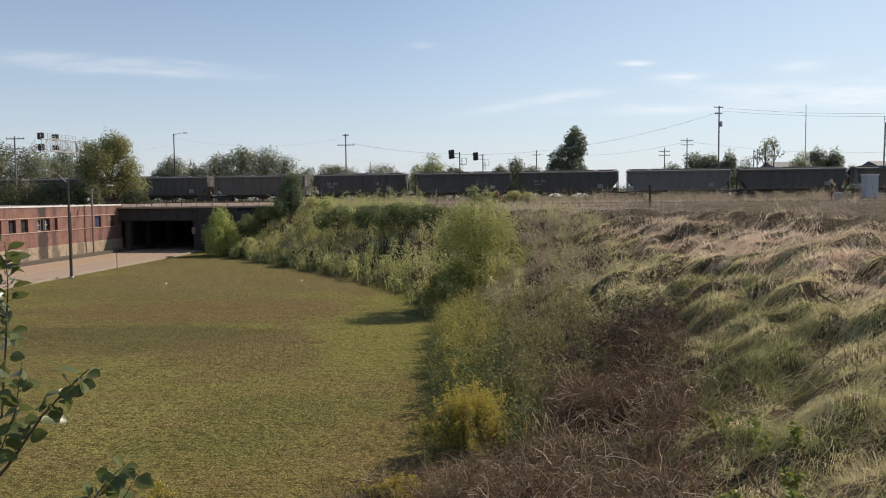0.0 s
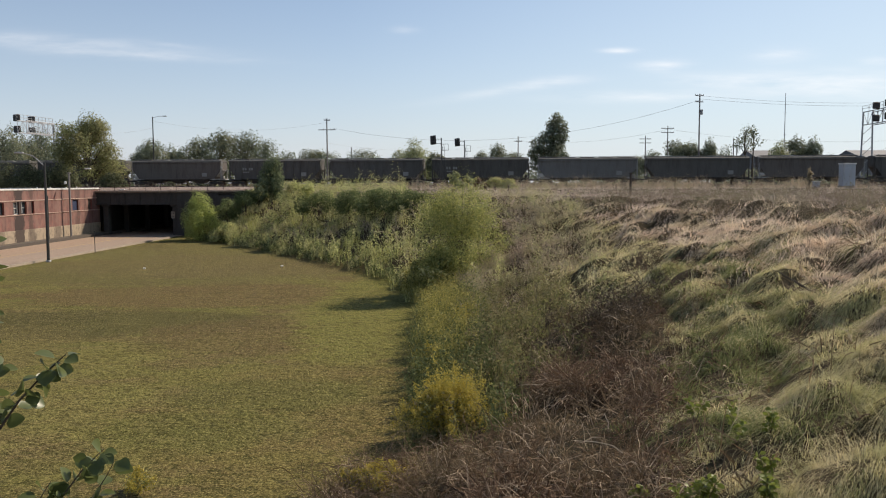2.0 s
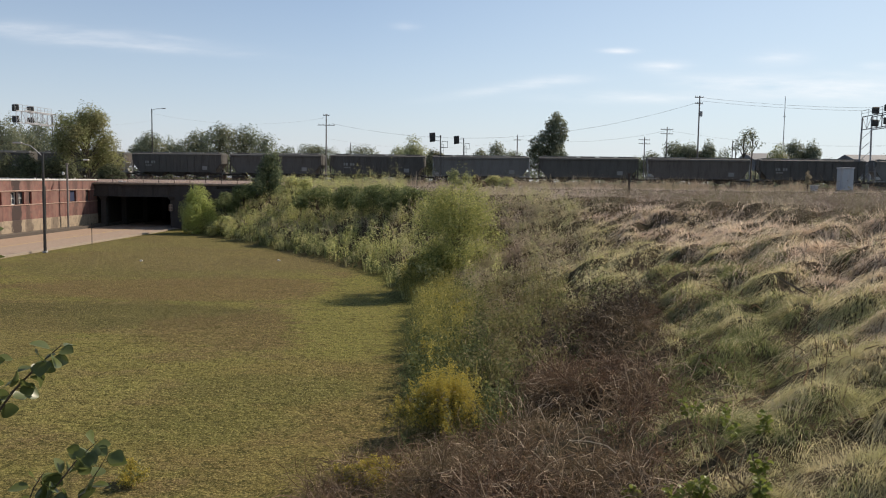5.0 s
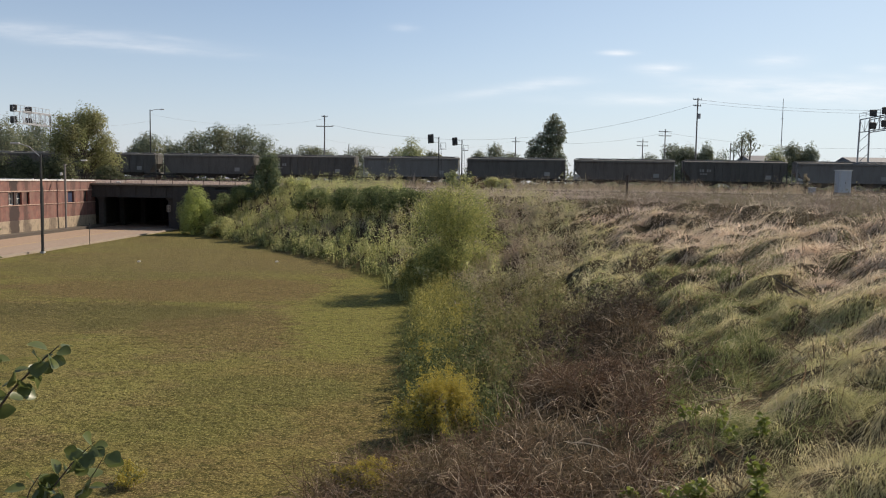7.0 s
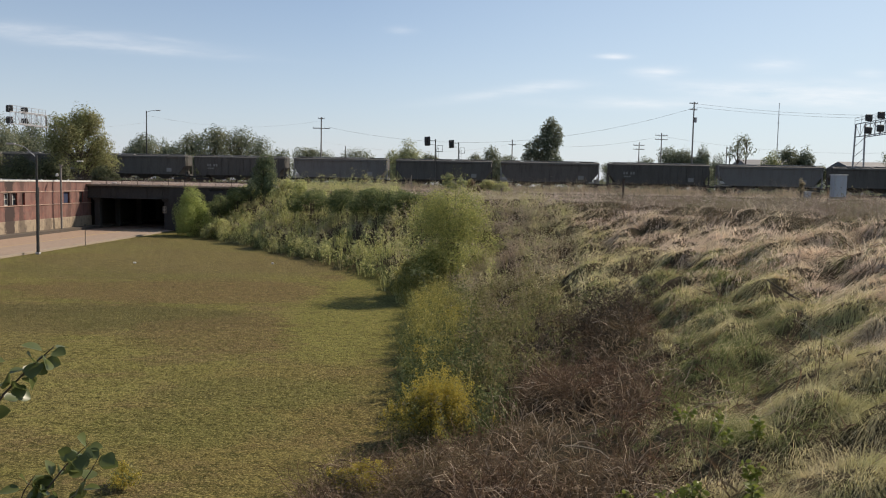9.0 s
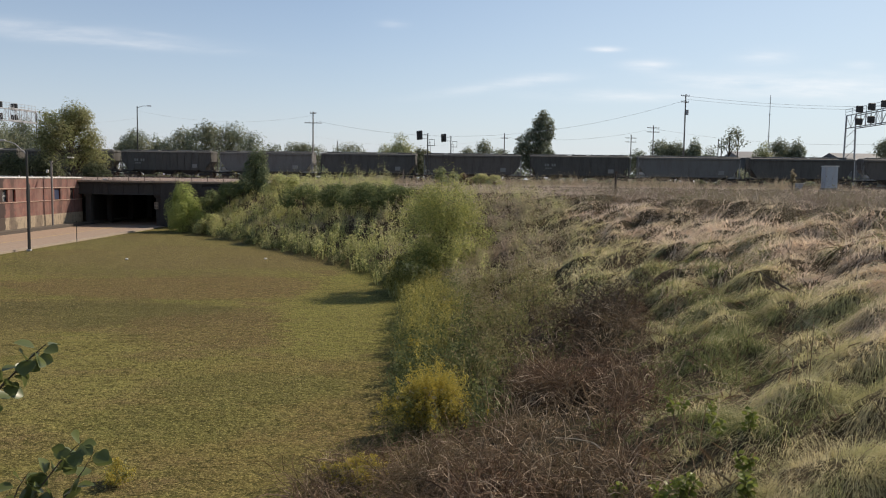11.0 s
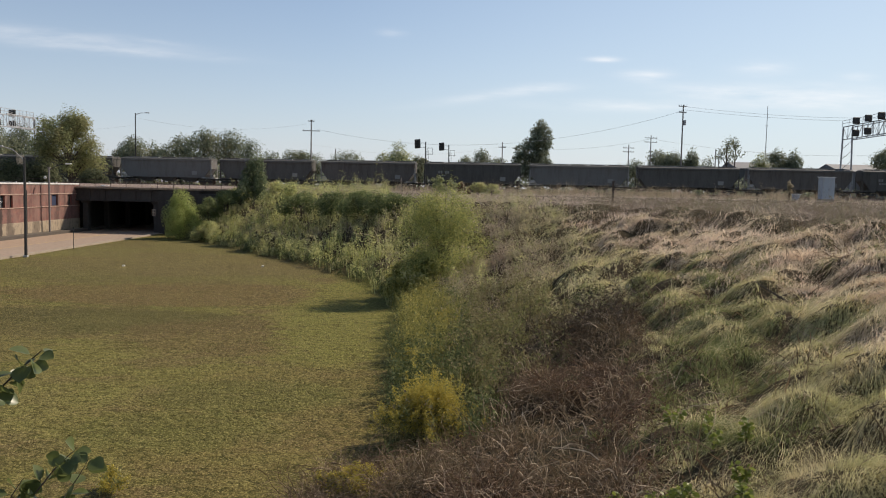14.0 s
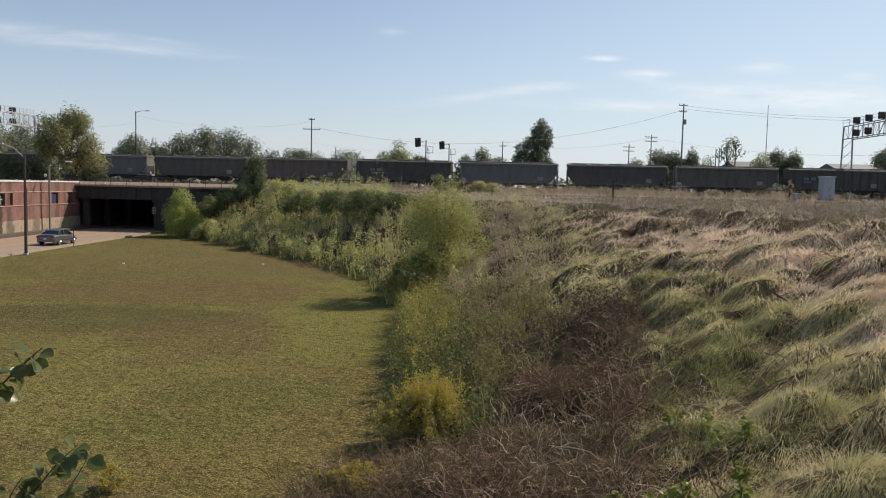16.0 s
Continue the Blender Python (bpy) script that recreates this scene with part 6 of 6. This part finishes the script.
    # mown turf
    l, _ = scatter(25000, -24, 1, 15, 46, rng, lambda x, y, s, q: (s < 0.1) & (q < cl(30 / y - 0.5, 0, 1) * gap(x * 2, y * 2)))
    stuff("turf", [tufts(l, 5, 0.12, 0.05, 0.35, 0.07, 0.016, rng, 2, 0.2, 0.1)], TURF, "short mown turf with brown patches", "grass")


weeds()


def deck_weeds():
    """Dry weeds and dirt that have gathered behind the bridge's railing."""
    rng = np.random.default_rng(23)
    x = rng.uniform(-50, -23, 420)
    x = x[rng.random(420) < np.clip(0.5 + 0.6 * np.sin(x * 0.9) + 0.3 * np.sin(x * 2.3), 0.1, 1)]
    pts = np.stack([x, face_y(x) + rng.uniform(0.5, 2.6, len(x)), np.full(len(x), 5.68)], 1)
    stuff("deck_weeds", [tufts(pts, 12, 0.25, 0.3, 0.4, 0.2, 0.03, rng, 3, 0.2, 0.2), leafy_weeds(pts[::2], 12, 0.35, 0.3, 0.25, 0.05, rng)], PLATEAU, "dry brown weeds along the edge of the bridge deck", "weeds")


deck_weeds()


def goldenrod(x, y, w, h, n, seed, label):
    rng = np.random.default_rng(seed)
    z = float(height(np.array(x), np.array(y)))
    g = empty("goldenrod", pose(x, y, z), label, "flowers", "goldenrod clumps")
    k = n // 14
    roots = np.stack([rng.normal(0, w * 0.4, k), rng.normal(0, w * 0.4, k), np.zeros(k)], 1)
    v, t = tufts(roots, 3, 0.05, h * 0.55, 0.12, h * 0.18, 0.012, rng, 3, 0.05, 0.2)
    part("stem", mesh_of("stems", v, t, DARKOLIVE), DARKOLIVE, g)["kind"] = "stuff"
    v, t = leafy_weeds(roots, 26, h * 0.6, 0.15, 0.16, 0.045, rng)
    part("foliage", mesh_of("leaves", v, t, DARKOLIVE), DARKOLIVE, g)["kind"] = "stuff"
    b = np.repeat(roots, 150, 0)
    m = len(b)
    dome = np.exp(-0.55 * (np.hypot(roots[:, 0], roots[:, 1]) / w) ** 2)
    tall, q = np.repeat(h * dome * np.exp(rng.normal(-0.08, 0.16, k)), 150), rng.random(m)
    lean = np.repeat(rng.normal(0, 0.12, (k, 2)), 150, 0) * q[:, None]
    pos = b + np.stack([rng.normal(0, 1, m) * 0.13 * (1 - 0.75 * q) + lean[:, 0], rng.normal(0, 1, m) * 0.13 * (1 - 0.75 * q) + lean[:, 1], tall * (0.3 + 0.7 * q)], 1)
    part("plume", mesh_of("plumes", *leaf_mesh(pos, 0.031, rng, None, 1.6), GOLD), GOLD, g, "golden yellow plumes")["kind"] = "stuff"


goldenrod(0.05, 20.6, 1.25, 1.3, 2300, 1, "large clump of yellow goldenrod at the lawn's edge")
goldenrod(-1.45, 17.0, 0.75, 0.5, 420, 2, "low clump of yellow goldenrod in dead stems")
goldenrod(0.7, 33.5, 0.5, 0.9, 260, 3, "small patch of yellow goldenrod among weeds")
goldenrod(-0.6, 28.0, 0.45, 0.8, 240, 4, "small patch of yellow goldenrod among weeds")
goldenrod(-6.6, 17.0, 0.3, 0.5, 120, 5, "small patch of yellow goldenrod by the lawn")

# ---- the young pear tree beside the viewpoint ----


def leaf_shape(bm, m, w, l):
    """A pointed oval leaf, folded along its rib."""
    rows = [(0.0, 0.0), (0.07, 0.42), (0.18, 0.76), (0.34, 0.98), (0.52, 0.99), (0.70, 0.82), (0.85, 0.52), (0.94, 0.25), (1.0, 0.0)]
    mid = [bm.verts.new(m @ Vector((0, q * l, -0.10 * l * q * q))) for q, _ in rows]
    for sx in (-1, 1):
        edge = [mid[0]] + [bm.verts.new(m @ Vector((sx * k * w / 2, q * l, -0.10 * l * q * q + 0.14 * w * k))) for q, k in rows[1:-1]] + [mid[-1]]
        for i in range(len(rows) - 1):
            f = [mid[i], edge[i], edge[i + 1], mid[i + 1]]
            f = [v for j, v in enumerate(f) if v not in f[:j]]
            if len(f) > 2:
                bm.faces.new(f if sx < 0 else f[::-1])


def leafy_branch(parent, path, r0, n, size, rng, start=0.25, mat=PEAR, wide=0.8):
    br = part("branch", tube(bmesh.new(), path, [r0 * (1 - 0.8 * i / (len(path) - 1)) for i in range(len(path))], 6), TWIG, parent)
    pts = [Vector(p) for p in path]
    for i in range(n):
        t = start + (1 - start) * (i + rng.random() * 0.5) / n
        f = min(t, 0.999) * (len(pts) - 1)
        p = pts[int(f)].lerp(pts[int(f) + 1], f - int(f))
        bm = bmesh.new()
        d = (pts[int(f) + 1] - pts[int(f)]).normalized()
        out = Vector((rng.normal(), rng.normal(), rng.normal() * 0.6 - 0.5)).normalized()
        along_ = (d * 0.5 + out).normalized()
        q = along_.to_track_quat("Y", "Z") @ Euler((0, rng.uniform(-1.4, 1.4), 0)).to_quaternion()
        l = size * rng.uniform(0.7, 1.15)
        tube(bm, [p, p + along_ * 0.025], 0.0013, 4)
        leaf_shape(bm, Matrix.Translation(p + along_ * 0.025) @ q.to_matrix().to_4x4(), l * wide, l)
        part("leaf", bm, mat, br, smooth=True)
    return br


def sight(bearing, drop, d):
    """A place on the line of sight through a point of the level view, at a depth."""
    return Vector(((bearing - 784) / 1456 * d, d, EYE[2] - (drop - 322 - 0.0164 * (bearing - 784)) / 1456 * d))


def pear_tree():
    rng = np.random.default_rng(3)
    t = empty("pear_tree", pose(0, 0, 0), "young pear tree with glossy green leaves near the camera", "tree")
    g = float(height(np.array(-3.4), np.array(3.2)))
    part("trunk", tube(bmesh.new(), [(-3.4, 3.2, g - 0.3), (-3.3, 3.25, 2.6), (-3.0, 3.4, 4.4), (-2.9, 3.45, 5.2)], [0.09, 0.075, 0.05, 0.03], 10), BARK, t)
    D = 3.9
    leafy_branch(t, [(-2.95, 3.4, 4.6), sight(-120, 860, D), sight(-50, 780, D), sight(8, 700, D), sight(52, 655, D), sight(98, 615, D)], 0.011, 30, 0.088, rng, 0.4, PEAR, 0.92)
    leafy_branch(t, [(-3.0, 3.4, 4.3), sight(30, 980, D), sight(75, 885, D), sight(118, 830, D), sight(160, 790, D)], 0.008, 28, 0.075, rng, 0.35, PEAR, 0.92)
    leafy_branch(t, [(-3.0, 3.4, 4.3), sight(80, 980, D), sight(125, 895, D), sight(160, 845, D), sight(180, 810, D)], 0.006, 14, 0.085, rng, 0.35, PEAR, 0.92)
    leafy_branch(t, [(-2.95, 3.4, 4.4), sight(10, 960, D), sight(40, 880, D), sight(60, 850, D)], 0.007, 18, 0.092, rng, 0.3)
    leafy_branch(t, [(-2.9, 3.45, 5.2), sight(-66, 700, D), sight(-52, 560, D), sight(-44, 460, D), sight(-46, 380, D)], 0.008, 60, 0.082, rng, 0.15)
    leafy_branch(t, [(-2.9, 3.45, 5.0), sight(-70, 760, D), sight(-40, 690, D), sight(-25, 600, D)], 0.007, 24, 0.085, rng, 0.3)


pear_tree()


def seedling(x, y, n, h, seed):
    rng = np.random.default_rng(seed)
    z = float(height(np.array(x), np.array(y)))
    s = empty("leafy_seedling", pose(x, y, z), "bright green leafy seedling in the dry grass", "plant", "seedlings")
    for k in range(n):
        a = rng.uniform(0, 6.28)
        r = 0.12 * rng.random()
        leafy_branch(s, [(0, 0, 0.0), (r * math.cos(a), r * math.sin(a), h * 0.5), (2 * r * math.cos(a), 2 * r * math.sin(a), h * rng.uniform(0.8, 1.1))], 0.006, 15, 0.1, rng, 0.3, SEEDLING, 0.7)


for i, (x, y, n, h) in enumerate([(3.75, 11.75, 7, 0.62), (4.55, 14.9, 3, 0.55), (5.35, 13.4, 3, 0.5), (4.5, 11.3, 6, 0.5), (5.0, 14.4, 2, 0.5), (3.0, 12.6, 4, 0.4), (4.75, 11.9, 4, 0.5), (3.5, 11.7, 4, 0.45), (4.9, 13.6, 2, 0.45)]):
    seedling(x, y, n, h * 0.95, 40 + i)

fb = empty("fallen_branch", pose(9.5, 22.0, float(height(np.array(9.5), np.array(22.0))) + 0.35, 0, 12, -25), "dark fallen dead branch lying on the grass", "branch")
part("branch", tube(bmesh.new(), [(-0.7, 0, 0.25), (0, 0.05, 0), (0.6, 0, -0.15)], [0.012, 0.032, 0.02], 6), BARK, fb)
part("side_twig", tube(bmesh.new(), [(0, 0.05, 0), (0.3, 0.3, 0.2)], [0.016, 0.006], 5), BARK, fb)

for i, (bearing, y) in enumerate([(244, 63.0), (490, 64.5)]):
    x = at_bearing(bearing, y)
    tagged(part("litter_scrap", boxes(((0, 0, 0.05), (0.22, 0.16, 0.1)), bevel=0.04), LITTER, at=pose(x, y, float(height(np.array(x), np.array(y))) - 0.01, 0, 0, 30 * i)), "small white scrap of litter on the lawn", "litter", "litter on the lawn")

# ---- the sedan ----


def make_sedan():
    c = empty("sedan_car", pose(0, 0, 0), "silver-grey four-door sedan driving on the road", "car")

    def loft(rows, mat, name, label=""):
        bm = bmesh.new()
        vs = [[bm.verts.new(p) for p in r] for r in rows]
        for a, b in zip(vs, vs[1:]):
            for k in range(len(a) - 1):
                bm.faces.new((a[k], a[k + 1], b[k + 1], b[k]))
        bm.faces.new(vs[0][::-1])
        bm.faces.new(vs[-1])
        bmesh.ops.recalc_face_normals(bm, faces=bm.faces)
        return part(name, bm, mat, c, label, smooth=False)

    # y ahead; sections of the lower body: (y, half width, bottom, belt, crown)
    sec = [(-2.40, 0.74, 0.38, 0.80, 0.84), (-2.30, 0.84, 0.26, 0.95, 1.00), (-1.75, 0.90, 0.22, 1.00, 1.06), (-0.9, 0.915, 0.2, 0.98, 1.02), (0.2, 0.915, 0.2, 0.94, 0.98),
           (1.0, 0.905, 0.2, 0.90, 0.98), (1.7, 0.89, 0.22, 0.80, 0.90), (2.2, 0.82, 0.26, 0.66, 0.74), (2.42, 0.66, 0.36, 0.56, 0.60)]
    rows = [[(-w * 0.9, y, b), (-w, y, b + 0.18), (-w, y, bt - 0.12), (-w * 0.93, y, bt), (-w * 0.6, y, cr), (0, y, cr + 0.02), (w * 0.6, y, cr), (w * 0.93, y, bt), (w, y, bt - 0.12), (w, y, b + 0.18), (w * 0.9, y, b)] for y, w, b, bt, cr in sec]
    loft(rows, SEDAN_PAINT, "body")
    top = [(-1.55, 0.74, 1.02, 1.04), (-0.98, 0.70, 0.98, 1.34), (-0.5, 0.66, 0.96, 1.44), (0.2, 0.66, 0.94, 1.45), (0.55, 0.68, 0.93, 1.40), (1.35, 0.76, 0.92, 0.96)]
    rows = [[(-w - 0.1, y, b), (-w + 0.02, y, t), (0, y, t + 0.03), (w - 0.02, y, t), (w + 0.1, y, b)] for y, w, b, t in top]
    loft(rows, DARKGLASS, "cabin_glass", "dark window glass")
    rows = [[(-w + 0.0, y, t - 0.02), (-w + 0.05, y, t + 0.025), (0, y, t + 0.055), (w - 0.05, y, t + 0.025), (w, y, t - 0.02)] for y, w, b, t in top[1:5]]
    loft(rows, SEDAN_PAINT, "roof")
    for sx in (-1, 1):
        for (y0, z0, x0), (y1, z1, x1) in (((-1.52, 1.02, 0.83), (-0.98, 1.35, 0.69)), ((-0.25, 0.96, 0.775), (-0.25, 1.44, 0.66)), ((1.32, 0.94, 0.85), (0.55, 1.41, 0.67)), ((-0.95, 0.98, 0.80), (-0.8, 1.40, 0.68))):
            part("pillar", tube(bmesh.new(), [(sx * x0, y0, z0), (sx * x1, y1, z1)], 0.04, 6), SEDAN_PAINT, c)
        part("door_mirror", boxes(((sx * 0.98, 0.85, 0.98), (0.2, 0.12, 0.13)), bevel=0.03), SEDAN_PAINT, c)
        part("tail_lamp", boxes(((sx * 0.66, -2.36, 0.82), (0.34, 0.1, 0.16)), bevel=0.02), REDLAMP, c)
        part("headlamp", boxes(((sx * 0.62, 2.3, 0.62), (0.34, 0.16, 0.14)), bevel=0.03), ALLOY, c)
        part("door_handle", boxes(((sx * 0.925, -0.6, 0.86), (0.03, 0.18, 0.03))), SEDAN_PAINT, c)
        part("side_trim", boxes(((sx * 0.918, 0.0, 0.5), (0.02, 2.2, 0.06))), BLACK, c)
    part("rear_bumper", boxes(((0, -2.36, 0.5), (1.6, 0.18, 0.26)), bevel=0.05), SEDAN_PAINT, c)
    part("front_bumper", boxes(((0, 2.34, 0.42), (1.5, 0.2, 0.24)), bevel=0.05), BLACK, c)
    part("number_plate", boxes(((0, -2.46, 0.66), (0.3, 0.02, 0.15))), WHITE, c)
    wheels = []
    for sx in (-1, 1):
        for y in (-1.42, 1.4):
            bm = tube(bmesh.new(), [(-0.1, 0, 0), (-0.085, 0, 0), (0.085, 0, 0), (0.1, 0, 0)], [0.28, 0.325, 0.325, 0.28], 20)
            w = part("wheel", bm, TYRE, c, at=pose(sx * 0.82, y, 0.325))
            rim = bmesh.new()
            for k in range(5):
                a = k * 2 * math.pi / 5
                tube(rim, [(sx * 0.1, 0, 0), (sx * 0.105, 0.2 * math.cos(a), 0.2 * math.sin(a))], [0.05, 0.04], 6)
            tube(rim, [(sx * 0.095, 0, 0), (sx * 0.102, 0, 0)], 0.22, 16)
            part("rim", rim, ALLOY, w)
            wheels.append((w, sx * 0.82, y))
    return c, wheels


SEDAN, WHEELS = make_sedan()


def sedan_y(t):
    """How far along the road the car is: it waits out of sight, then drives by."""
    return 79.95 + 19.3 * (max(t, 14.4) - 16.0)


def motions():
    for ob, s in CARS:
        walk(ob, [(t, on_track(s - SPEED * t)) for t in range(0, 17, 2)])
        for ws in ob.children_recursive:
            if ws.name.startswith("wheelset"):
                at = ws.matrix_basis.translation.copy()
                walk(ws, [(k * 0.1, Matrix.Translation(at) @ Matrix.Rotation(-SPEED * k * 0.1 / 0.42, 4, "Y")) for k in range(161)])
    times = [0.0] + [i * 0.025 for i in range(576, 641)]
    rows = []
    for t in times:
        y = sedan_y(t)
        rows.append((t, pose(road_x(y) + 3.3, y, 0.022, 0, 0, -1.7)))
    walk(SEDAN, rows)
    for w, x, y in WHEELS:
        walk(w, [(t, pose(x, y, 0.325) @ Matrix.Rotation(-(sedan_y(t) - sedan_y(0.0)) / 0.325, 4, "X")) for t in times])


motions()
